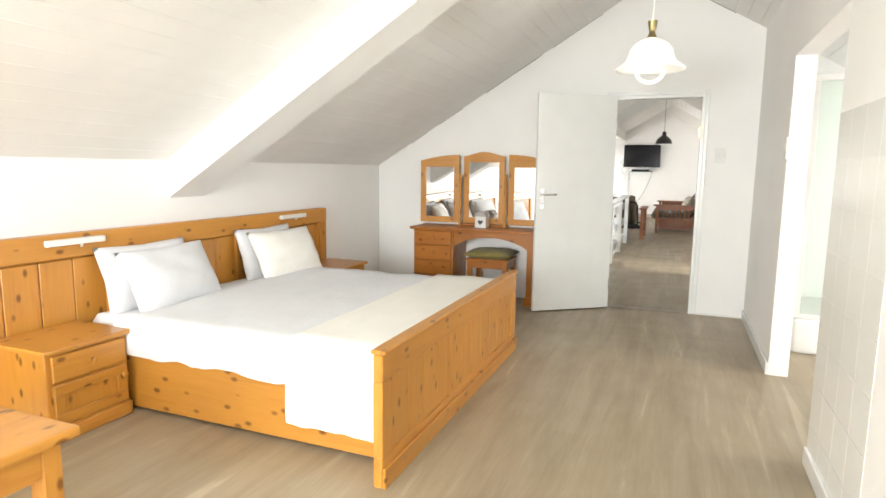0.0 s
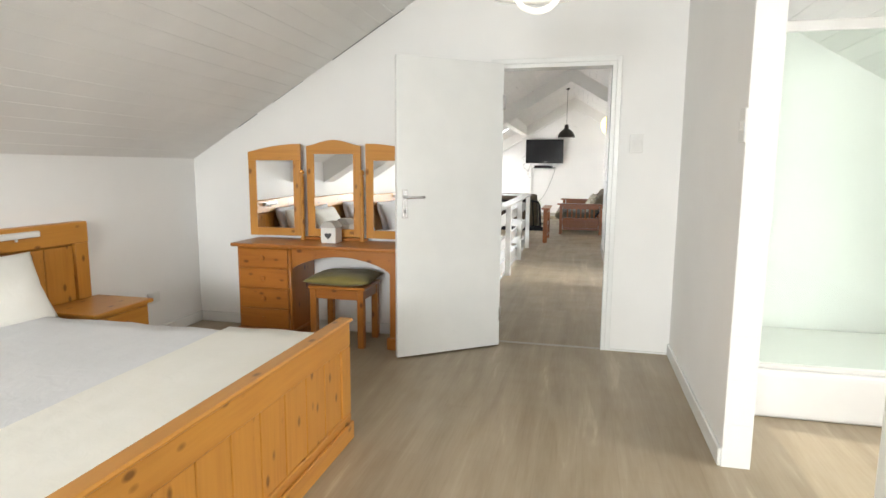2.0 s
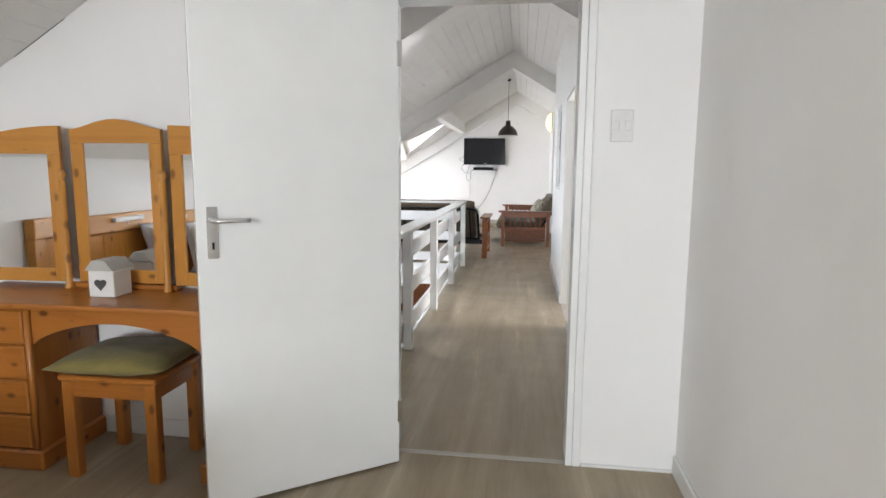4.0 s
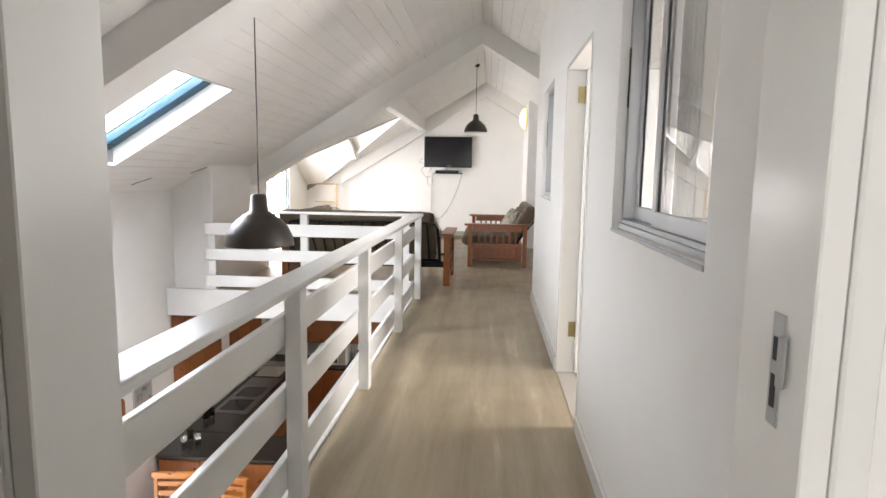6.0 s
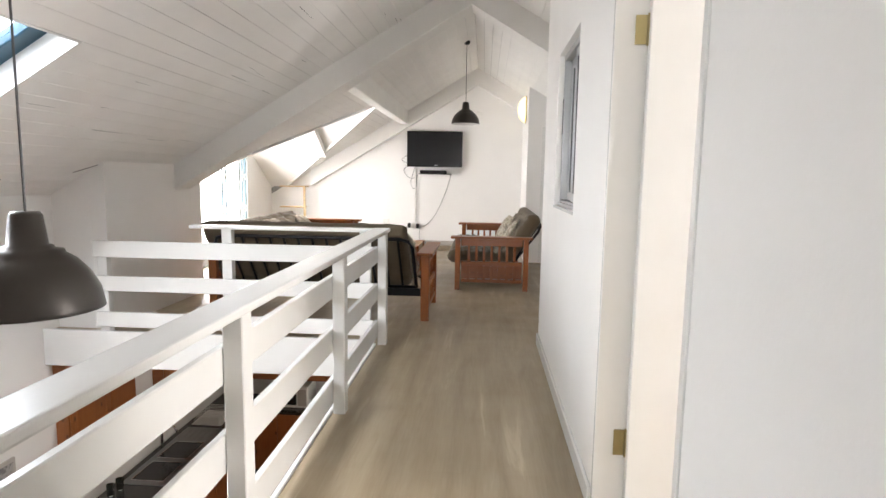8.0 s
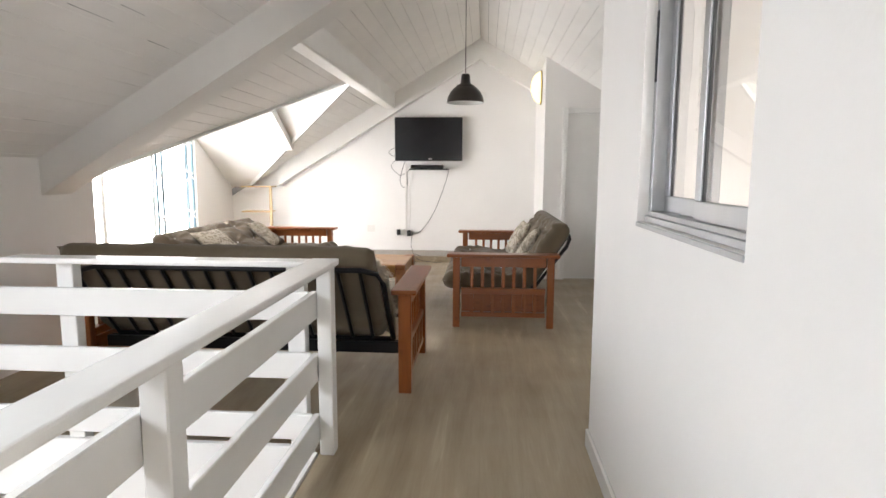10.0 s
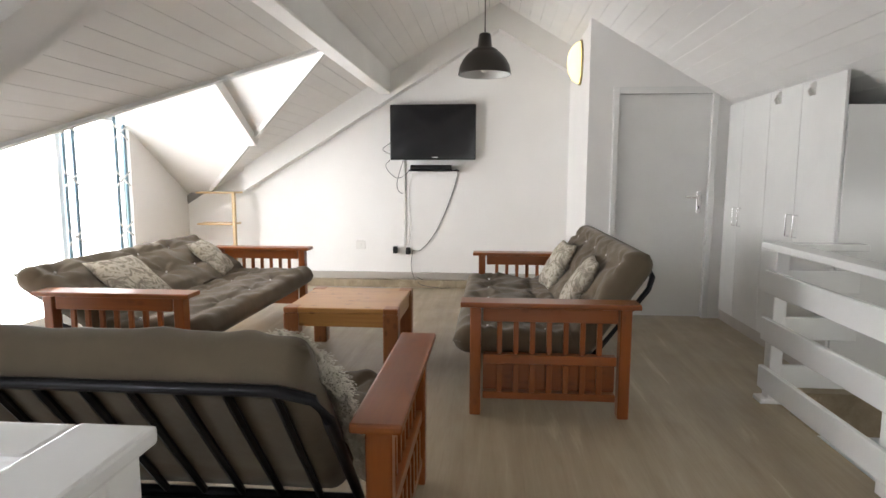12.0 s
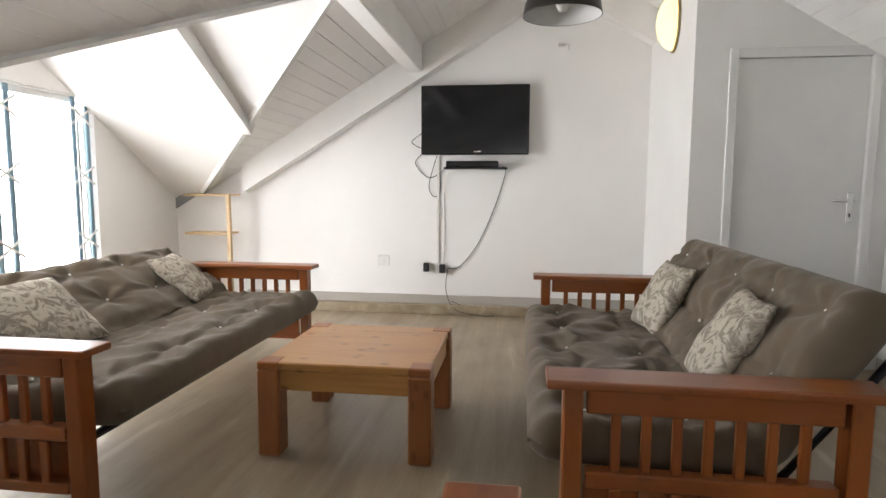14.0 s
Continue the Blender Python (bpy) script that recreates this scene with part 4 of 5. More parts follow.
    for jd, (y, z) in enumerate(dense):
        j = jd / fine
        p0, p1 = dense[max(0, jd - fine)], dense[min(m - 1, jd + fine)]
        ty, tz = p1[0] - p0[0], p1[1] - p0[1]
        ln = math.hypot(ty, tz)
        ny, nz = -tz / ln, ty / ln
        rt, rb = [], []
        for i in range(nx + 1):
            u = 2 * i / nx - 1
            x = u * (L / 2 - inset) + slip
            e = max(0, abs(u) - 0.94) / 0.06
            ej = max(0, 2.0 - j, j - (m0 - 3)) / 2.0
            k = math.sqrt(max(0, 1 - min(1, e * e + ej * ej)))
            tuft = pucker = 0
            for ti in range(5):
                for tj in (4, 11, 20, 26):
                    d2 = ((u - (ti - 2) / 2.4) * 7) ** 2 + ((j - tj) / 1.7) ** 2
                    tuft += math.exp(-d2 * 1.6)
                    if d2 < 9:
                        th2 = math.atan2((j - tj) / 1.7, (u - (ti - 2) / 2.4) * 7)
                        pucker += math.exp(-d2 * 0.45) * (1 - math.exp(-d2 * 3)) * (math.sin(5 * th2 + ti * 2.1 + tj) + 0.6 * math.sin(9 * th2 + tj * 1.7))
            wob = noise.noise(Vector((x * 3.3, j * 0.28, L))) * 0.016 + (0.4 - abs(noise.noise(Vector((x * 4.0 + j * 0.10, j * 0.22, 4 + L))))) * 0.030 * (1.3 - 0.7 * (j > 17)) + noise.noise(Vector((x * 11, j * 0.35, 9 + L))) * 0.008 + 0.010 * pucker - 0.010 * max(0, 1 - 4 * abs(noise.noise(Vector((x * 3.6 + 0.5 * math.sin(j * 0.35), j * 0.13, 2 + L))))) * (0.4 + abs(noise.noise(Vector((x * 2, j * 0.3, 7)))) * 1.8)
            h = th / 2 * k
            off = h - 0.028 * tuft * k + wob * k
            rt.append(bm.verts.new((x, y + ny * off, z + nz * off)))
            rb.append(bm.verts.new((x, y - ny * h * 0.9, z - nz * h * 0.9)))
        grid_t.append(rt)
        grid_b.append(rb)
    for j in range(m - 1):
        for i in range(nx):
            bm.faces.new((grid_t[j][i], grid_t[j][i + 1], grid_t[j + 1][i + 1], grid_t[j + 1][i]))
            bm.faces.new((grid_b[j][i], grid_b[j + 1][i], grid_b[j + 1][i + 1], grid_b[j][i + 1]))
    for j in range(m - 1):
        for i in (0, nx):
            bm.faces.new((grid_t[j][i], grid_t[j + 1][i], grid_b[j + 1][i], grid_b[j][i]))
    for j in (0, m - 1):
        for i in range(nx):
            bm.faces.new((grid_t[j][i], grid_t[j][i + 1], grid_b[j][i + 1], grid_b[j][i]))
    mt = part("mattress", bm, FUTON, t, "taupe tufted futon mattress", smooth=True)
    for ti in range(5):
        for tj in (4, 11, 20, 26):
            u = (ti - 2) / 2.4
            y, z = path[tj]
            p0, p1 = path[tj - 1], path[tj + 1]
            ty, tz = p1[0] - p0[0], p1[1] - p0[1]
            ln = math.hypot(ty, tz)
            ny, nz = -tz / ln, ty / ln
            o = th / 2 - 0.024
            b2 = bmesh.new()
            bmesh.ops.create_uvsphere(b2, u_segments=8, v_segments=5, radius=0.008)
            bmesh.ops.translate(b2, vec=(u * (L / 2 - inset) + slip, y + ny * o, z + nz * o), verts=b2.verts)
            part("tuft_button", b2, PLASTIC, mt)
    return t


sofa_a = futon("futon_sofa", "taupe futon sofa with reddish pine ends, its back to the railing", 2.03, run=0.32, rise=0.425, slip=0.085, inset=0.10)
sofa_a.matrix_basis = pose(-0.885, 10.90, 0, 0, 0, 180)
sofa_b = futon("futon_sofa", "taupe futon sofa with pine ends, reclined beside the dormer window", 2.22, run=0.44, rise=0.26)
sofa_b.matrix_basis = pose(-1.75, 13.18, 0, 0, 0, 90)
sofa_c = futon("futon_sofa", "taupe futon sofa with reddish pine ends facing the window", 2.10, run=0.29, rise=0.425, inset=0.11)
sofa_c.matrix_basis = pose(0.705, 13.06, 0, 0, 0, -90)

# ---- lounge ----
ct = thing("coffee_table", "square pine coffee table with thick block legs", "table")
CX0, CX1, CY0, CY1, CH = -0.97, -0.205, 12.645, 13.395, 0.42
part("tabletop", B(CX0 + 0.012, CX1 - 0.012, CY0 + 0.012, CY1 - 0.012, CH - 0.035, CH, bev=0.006), TX, ct)
for x in (CX0, CX1 - 0.1):
    for y in (CY0, CY1 - 0.1):
        part("leg", B(x, x + 0.1, y, y + 0.1, 0, CH - 0.036, bev=0.008), TZ, ct)
        part("corner_block", B(x + 0.002, x + 0.098, y + 0.002, y + 0.098, CH - 0.036, CH + 0.0025, bev=0.006), TZ, ct)
for y in (CY0 + 0.02, CY1 - 0.045):
    part("apron", B(CX0 + 0.1, CX1 - 0.1, y, y + 0.025, CH - 0.125, CH - 0.036, bev=0.003), TX, ct)
for x in (CX0 + 0.02, CX1 - 0.045):
    part("apron", B(x, x + 0.025, CY0 + 0.1, CY1 - 0.1, CH - 0.125, CH - 0.036, bev=0.003), TY, ct)

tv = thing("television", "wall-mounted black flat-screen television, switched off", "television")
part("housing", B(-0.76, 0.206, 15.60, 15.66, 1.463, 2.077, bev=0.012, seg=2), TVFRAME, tv)
part("screen", B(-0.725, 0.171, 15.597, 15.60, 1.52, 2.045), TVSCREEN, tv, "dark matt screen")
part("bracket", B(-0.35, -0.15, 15.66, 15.70, 1.6, 1.9), BLACK, tv)
part("mark", B(-0.28, -0.22, 15.598, 15.60, 1.487, 1.497), PLASTIC, tv)
dec = thing("decoder_shelf", "slim black shelf under the television", "shelf")
part("board", B(-0.54, 0.02, 15.50, 15.70, 1.335, 1.35, bev=0.003), BLACK, dec)
box_ = thing("set_top_box", "black set-top box on the little shelf", "set-top box")
part("case", B(-0.52, -0.06, 15.51, 15.68, 1.351, 1.405, bev=0.005), TVFRAME, box_)

wd = thing("wardrobe", "white built-in wardrobe with bar handles", "wardrobe")
part("carcass", B(2.47, 3.05, 12.66, 14.375, 0.0, 1.70), GLOSSW, wd)
WD = (12.67, 13.165, 13.615, 14.07, 14.375)
for i in range(4):
    y0, y1 = WD[i], WD[i + 1]
    d = part("door", B(2.45, 2.469, y0 + 0.003, y1 - 0.003, 0.09, roof(2.45) - 0.03, bev=0.003), GLOSSW, wd)
    hy = y1 - 0.05 if i % 2 == 0 else y0 + 0.05
    part("handle", tube(bmesh.new(), [(2.45, hy, 0.87), (2.425, hy, 0.87), (2.425, hy, 1.02), (2.45, hy, 1.02)], 0.006, 8), CHROME, d, "chrome bar handle")
for hy in (13.02, 13.47):
    part("coat_hook", tube(tube(bmesh.new(), [(2.449, hy, 1.865), (2.425, hy, 1.86), (2.418, hy, 1.83), (2.435, hy, 1.80)], 0.014, 10), [(2.449, hy, 1.885), (2.449, hy, 1.80)], 0.02, 10), PLASTIC, wd, "white plastic hook", smooth=True)
part("plinth", B(2.46, 2.47, 12.66, 14.375, 0, 0.088), GREYTRIM, wd)

door3 = tagged(new("door_3"), "closed white flush door at the end of the lounge", "door", kind="structure")
part("leaf", B(1.51, 2.30, 14.395, 14.435, 0.01, 2.0, bev=0.003), GLOSSW, door3)
for x0, x1, z0, z1 in ((1.455, 1.508, 0, 2.06), (2.302, 2.355, 0, 2.06), (1.508, 2.302, 2.002, 2.06)):
    part("frame", B(x0, x1, 14.365, 14.44, z0, z1, bev=0.003), GLOSSW, door3)
lever(door3, pose(2.235, 14.395, 1.07), -1)

skl = tagged(new("baseboard_lounge"), "grey double skirting along the television wall", "baseboard", kind="structure")
part("step", B(-2.5, 1.24, 15.60, 15.70, 0, 0.085, bev=0.004), FLOOR, skl)
part("board", B(-2.5, 1.24, 15.67, 15.70, 0.086, 0.165, bev=0.004), GREYTRIM, skl)
skw = tagged(new("baseboard_walkway"), "white skirting along the walkway wall", "baseboard", kind="structure")
for a, b in ((HY0, 6.61), (7.58, HY1)):
    part("board", B(CRX - 0.016, CRX, a, b, 0, 0.085, bev=0.004), GLOSSW, skw)


def dome_pendant(name, label, x, y, ztop, r, group="dome pendants", drop=0.0):
    t = thing(name, label, "lamp", group)
    zb = ztop - 0.30 * r / 0.19
    k = r / 0.19
    prof = [(0.0, ztop), (0.035 * k, ztop), (0.042 * k, ztop - 0.01 * k), (0.052 * k, ztop - 0.095 * k), (0.064 * k, ztop - 0.099 * k), (0.067 * k, ztop - 0.107 * k), (0.09 * k, ztop - 0.112 * k), (0.093 * k, ztop - 0.122 * k), (0.12 * k, ztop - 0.14 * k), (0.155 * k, ztop - 0.18 * k), (0.18 * k, ztop - 0.23 * k), (0.188 * k, ztop - 0.275 * k), (0.19 * k, ztop - 0.285 * k), (0.186 * k, ztop - 0.285 * k)]
    part("shade", lathe(bmesh.new(), prof, x, y, 48), PEND, t, "dark bronze enamel dome", smooth=True)
    inn = [(0.185 * k, ztop - 0.284 * k), (0.183 * k, ztop - 0.272 * k), (0.174 * k, ztop - 0.23 * k), (0.15 * k, ztop - 0.186 * k), (0.11 * k, ztop - 0.147 * k), (0.0, ztop - 0.135 * k)]
    part("lining", lathe(bmesh.new(), inn, x, y, 48), PENDIN, t, "pale inside of the dome", smooth=True)
    b = lathe(bmesh.new(), [(0, ztop - 0.13 * k), (0.013, ztop - 0.14 * k), (0.015, ztop - 0.17 * k), (0.03, ztop - 0.21 * k), (0.032, ztop - 0.235 * k), (0.02, ztop - 0.262 * k), (0, ztop - 0.268 * k)], x, y, 16)
    part("bulb", b, PLASTIC, t, smooth=True)
    part("cord", tube(bmesh.new(), [(x, y, ztop), (x, y, roof(x) + 0.005)], 0.004, 6), CABLE, t)
    part("ceiling_rose", lathe(bmesh.new(), [(0, roof(x) - 0.03 - drop), (0.03, roof(x) - 0.03 - drop), (0.042, roof(x) - 0.005 - drop), (0.042, roof(x) + 0.012 - drop), (0.006, roof(x) + 0.018 - drop), (0.006, roof(x) + 0.025)], x, y, 20), RUBBER, t, "black ceiling cup", smooth=True)
    return t


dome_pendant("dome_pendant", "dark bronze dome pendant hanging over the void", -0.775, 7.03, 1.175, 0.20, drop=0.14)
dome_pendant("dome_pendant", "dark bronze dome pendant over the seating area", 0.33, 13.3, 2.285, 0.19)

ov = thing("wall_lamp", "lit oval glass wall lamp with a brass rim", "lamp")
bm = bmesh.new()
bmesh.ops.create_uvsphere(bm, u_segments=24, v_segments=14, radius=1.0)
bmesh.ops.scale(bm, vec=(0.13, 0.14, 0.20), verts=bm.verts)
bmesh.ops.translate(bm, vec=(1.235, 14.92, 2.375), verts=bm.verts)
part("glass", bm, OVAL, ov, "glowing cream glass", smooth=True)
bm = bmesh.new()
tube(bm, [(1.232, 14.92 + 0.145 * math.cos(a), 2.375 + 0.205 * math.sin(a)) for a in (2 * math.pi * k / 28 for k in range(29))], 0.012, 8)
part("rim", bm, BRASS, ov, smooth=True)

# ---- skylight ----
sky_l = tagged(new("window_skylight"), "square roof window with a blue frame in a white reveal", "skylight", kind="structure")
SA = math.degrees(math.atan(SL))
sky_l.matrix_basis = pose((SKX0 + SKX1) / 2, (SKY0 + SKY1) / 2, roof((SKX0 + SKX1) / 2), 0, -SA, 0)
U, V = (SKX1 - SKX0) / 2 / math.cos(radians(SA)), (SKY1 - SKY0) / 2
for a, b, c, d in ((-U, -U + 0.012, -V, V), (U - 0.012, U, -V, V), (-U + 0.012, U - 0.012, -V, -V + 0.012), (-U + 0.012, U - 0.012, V - 0.012, V)):
    part("reveal", B(a, b, c, d, -0.004, 0.125), GLOSSW, sky_l)
for a, b, c, d in ((-U, -U + 0.115, -V, V), (U - 0.05, U, -V, V), (-U + 0.115, U - 0.05, -V, -V + 0.06), (-U + 0.115, U - 0.05, V - 0.125, V)):
    part("window_frame", B(a, b, c, d, 0.13, 0.20, bev=0.006), BLUEF, sky_l, "dark blue painted frame")
pn = part("pane", B(-U + 0.115, U - 0.05, -V + 0.06, V - 0.125, 0.165, 0.171), GLASS, sky_l)
pn.visible_shadow = False


# ---- walkway windows and door ----
def slider(name, label, y0, y1, z0, z1, ym):
    """Aluminium sliding window in the walkway wall, two sashes on two tracks."""
    w = tagged(new(name), label, "window", kind="structure")
    xo = CRX + 0.035
    for a, b, c, d in ((y0, y1, z0, z0 + 0.035), (y0, y1, z1 - 0.035, z1), (y0, y0 + 0.03, z0 + 0.035, z1 - 0.035), (y1 - 0.03, y1, z0 + 0.035, z1 - 0.035)):
        part("window_frame", B(xo, xo + 0.07, a, b, c, d, bev=0.002), ALU, w)
    part("track", B(xo - 0.012, xo, y0, y1, z0, z0 + 0.02, bev=0.002), ALU, w)
    for a, b, x in ((y0 + 0.03, ym + 0.02, xo + 0.012), (ym - 0.02, y1 - 0.03, xo + 0.042)):
        s = part("sash", B(x, x + 0.022, a, b, z0 + 0.035, z0 + 0.085, bev=0.002), ALU, w)
        part("sash_rail", B(x, x + 0.022, a, b, z1 - 0.085, z1 - 0.035, bev=0.002), ALU, s)
        for c in (a, b - 0.04):
            part("sash_stile", B(x, x + 0.022, c, c + 0.04, z0 + 0.085, z1 - 0.085, bev=0.002), ALU, s)
        for c in (a + 0.04, b - 0.046):
            part("seal", B(x + 0.006, x + 0.016, c, c + 0.006, z0 + 0.085, z1 - 0.085), RUBBER, s)
        g = part("pane", B(x + 0.009, x + 0.013, a + 0.04, b - 0.04, z0 + 0.085, z1 - 0.085), GLASS, s)
        g.visible_shadow = False
    part("latch", B(xo - 0.004, xo + 0.012, y1 - 0.028, y1 - 0.012, (z0 + z1) / 2 - 0.02, (z0 + z1) / 2 + 0.2, bev=0.002), BLACK, w)
    part("latch", B(xo - 0.004, xo + 0.012, y0 + 0.012, y0 + 0.028, (z0 + z1) / 2 - 0.02, (z0 + z1) / 2 + 0.2, bev=0.002), BLACK, w)
    part("window_sill", B(CRX - 0.004, CRX + 0.03, y0, y1, z0 - 0.016, z0 - 0.001, bev=0.002), ALU, w)
    return w


slider("window_1", "aluminium sliding window between walkway and side room", 5.02, 6.02, 1.11, 2.06, 5.62)
slider("window_2", "small aluminium sliding window near the walkway's end", 8.37, 9.19, 1.13, 2.06, 8.78)

door2 = tagged(new("door_2"), "white side-room door standing open on brass hinges", "door", kind="structure")
part("leaf", B(1.165, 2.03, 7.495, 7.535, 0.012, 1.97, bev=0.003), GLOSSW, door2)
for a, b, c, d in ((6.631, 6.658, 0, 1.999), (7.536, 7.559, 0, 1.999), (6.658, 7.536, 1.972, 1.999)):
    part("lining", B(CRX - 0.006, CRX + 0.118, a, b, c, d, bev=0.002), GLOSSW, door2)
for z in (0.30, 1.82):
    part("hinge", B(1.12, 1.17, 7.528, 7.5365, z - 0.05, z + 0.05, bev=0.001), BRASS, door2)
    part("hinge_pin", lathe(bmesh.new(), [(0, z - 0.055), (0.007, z - 0.055), (0.007, z + 0.055), (0, z + 0.055)], 1.166, 7.528, 10), BRASS, door2)
part("threshold", B(CRX, CRX + 0.11, 6.66, 7.535, 0.0005, 0.004), GREYTRIM, door2)

# curtains in the side rooms
def curtain(x, y0, y1, z0, z1, label):
    bm = bmesh.new()
    n = 60
    rows = []
    for k in range(2):
        rows.append([bm.verts.new((x + 0.03 * math.sin(i * 1.3) + 0.012 * math.sin(i * 3.1 + k), y0 + (y1 - y0) * i / n, (z0, z1)[k])) for i in range(n + 1)])
    for i in range(n):
        bm.faces.new((rows[0][i], rows[0][i + 1], rows[1][i + 1], rows[1][i]))
    bmesh.ops.solidify(bm, geom=bm.faces[:], thickness=0.003)
    return solid("curtain", bm, CURTAIN, label, "curtain", "side-room curtains", smooth=True)


curtain(1.30, 5.72, 5.98, 0.005, 2.15, "white gathered curtain drawn to one side")
curtain(3.30, 7.3, 7.95, 0.005, 1.3, "white gathered curtain beside the low window")
sb = thing("side_bed", "white covered bed in the side room", "bed")
part("mattress", soft_block(2.0, 3.5, 4.6, 6.2, 0.3, 0.58, 0.06, 16, 16, 0.01, seed=4), LINEN, sb, smooth=True)
part("base", B(2.02, 3.48, 4.62, 6.18, 0.0, 0.32, bev=0.01), PX, sb)

# unseen pane, added to block direct sun through the stairwell opening
sw = tagged(new("added_stairwell_pane"), "added frosted pane, out of view, that keeps the sun out of the stairwell", "window", kind="structure")
part("pane", B(3.64, 3.65, 10.5, 11.9, 0.8, 1.18), FROST, sw)

# ---- dormer: glazed doors, folding gate, shelf ----
dw = tagged(new("window_dormer"), "white-framed glazed balcony doors in the dormer", "window", kind="structure")
for a, b in ((11.90, 11.96), (12.78, 12.84), (13.68, 13.74), (14.56, 14.62)):
    part("window_frame", B(DX - 0.09, DX - 0.05, a, b, 0, 1.86, bev=0.004), GLOSSW, dw)
for a, b in ((0, 0.12), (1.80, 1.86)):
    for c, d in ((11.96, 12.78), (12.84, 13.68), (13.74, 14.56)):
        part("window_rail", B(DX - 0.088, DX - 0.052, c, d, a, b, bev=0.004), GLOSSW, dw)
for c, d in ((11.96, 12.78), (12.84, 13.68), (13.74, 14.56)):
    g = part("pane", B(DX - 0.072, DX - 0.068, c, d, 0.12, 1.80), GLASS, dw)
    g.visible_shadow = False
gt = thing("folding_gate", "blue and white folding security gate before the glass", "gate")
for y in (12.30, 12.42, 13.70, 13.82, 14.40, 14.54):
    part("bar", B(DX - 0.022, DX - 0.004, y, y + 0.035, 0.02, 1.84, bev=0.003), BLUEG, gt, "blue steel bar")
for y in (12.30, 13.70, 14.40):
    for z in (0.25, 0.75, 1.25, 1.70):
        for s in (-1, 1):
            part("lattice", tube(bmesh.new(), [(DX - 0.002, y - 0.02, z - s * 0.07), (DX - 0.002, y + 0.195, z + s * 0.07)], 0.009, 6), PLASTIC, gt, "white lattice strap")
for z in (0.0, 1.842):
    part("runner", B(DX - 0.03, DX - 0.002, 11.95, 14.6, z, z + 0.015), PLASTIC, gt)

sh = thing("corner_shelf", "pine corner shelf built under the dormer slope", "shelf")
SHW = wood("shelf_pine", (0.62, 0.44, 0.22), (0.48, 0.31, 0.14), "x", knots=0.1)
part("post", B(-2.56, -2.525, 15.42, 15.46, 0, 1.10, bev=0.003), SHW, sh)
for z in (0.36, 0.72, 1.08):
    part("shelf_board", B(-2.98, -2.56 if z < 1 else -2.525, 15.42, 15.655, z, z + 0.02, bev=0.003), SHW, sh)

# ---- cushions, fleece ----
for m, sz, sd, lab in (
    (pose(0.90, 13.52, 0.60, 0, -60, 8), 0.40, 31, "leaf-print cushion leaning on the sofa back"),
    (pose(0.93, 12.62, 0.60, 0, -58, -6), 0.42, 32, "leaf-print cushion leaning on the futon back"),
    (pose(-2.03, 13.85, 0.58, 0, 42, 10), 0.40, 33, "leaf-print cushion lying on the reclined back"),
    (pose(-2.02, 12.68, 0.585, 0, 38, -8), 0.44, 34, "pale leaf-print cushion lying on the reclined back"),
):
    place_pillow("scatter_cushion", m, sz, sz, 0.12, PRINT, lab, "cushion", sd, "scatter cushions")


def fleece(x0, x1, y0, y1, zf, n=9000):
    """A long-haired fleece: a soft pad with many bent tufts."""
    t = thing("sheepskin", "shaggy cream sheepskin thrown over the sofa seat", "sheepskin")
    pad = bmesh.new()
    nx, ny = 16, 16
    rows = []
    for i in range(nx + 1):
        row = []
        for j in range(ny + 1):
            u, v = i / nx, j / ny
            x, y = x0 + (x1 - x0) * u, y0 + (y1 - y0) * v
            e = (1 - (2 * u - 1) ** 4) * (1 - (2 * v - 1) ** 4)
            row.append(pad.verts.new((x, y, zf(x, y) + 0.045 * e + 0.02 * noise.noise(Vector((x * 8, y * 8, 0))))))
        rows.append(row)
    for a, b in zip(rows, rows[1:]):
        for j in range(ny):
            pad.faces.new((a[j], a[j + 1], b[j + 1], b[j]))
    bmesh.ops.solidify(pad, geom=pad.faces[:], thickness=0.02)
    part("hide", pad, SHEEP, t, smooth=True)
    h = bmesh.new()
    rnd = random.Random(5)
    for k in range(n):
        x, y = rnd.uniform(x0, x1), rnd.uniform(y0, y1)
        u, v = 2 * (x - x0) / (x1 - x0) - 1, 2 * (y - y0) / (y1 - y0) - 1
        e = (1 - u ** 4) * (1 - v ** 4)
        p = Vector((x, y, zf(x, y) + 0.045 * e))
        a = rnd.uniform(0, 6.283)
        d = Vector((math.cos(a), math.sin(a), 0)) * rnd.uniform(0.012, 0.03) + Vector((u * 0.012, v * 0.012, rnd.uniform(0.004, 0.024)))
        s = Vector((-d.y, d.x, 0)).normalized() * 0.0022
        w = s.normalized() * rnd.uniform(-0.009, 0.009)
        line = [p, p + d * 0.45 + w + Vector((0, 0, 0.005)), p + d * 0.8 - w, p + d - w * 0.3 - Vector((0, 0, 0.004))]
        q = [(h.verts.new(c - s), h.verts.new(c + s)) for c in line]
        for a_, b_ in zip(q, q[1:]):
            h.faces.new((a_[0], a_[1], b_[1], b_[0]))
    part("wool", h, SHEEP, t, "tangled wool tufts")
    return t


# it hangs over the back of the sofa near its end
fleece(-0.34, -0.01, 10.475, 10.84, lambda x, y: min(0.80, 0.50 + (10.735 - y) * 1.5) - max(0.0, x + 0.15) * 0.8 - max(0.0, -0.19 - x) * 0.3)

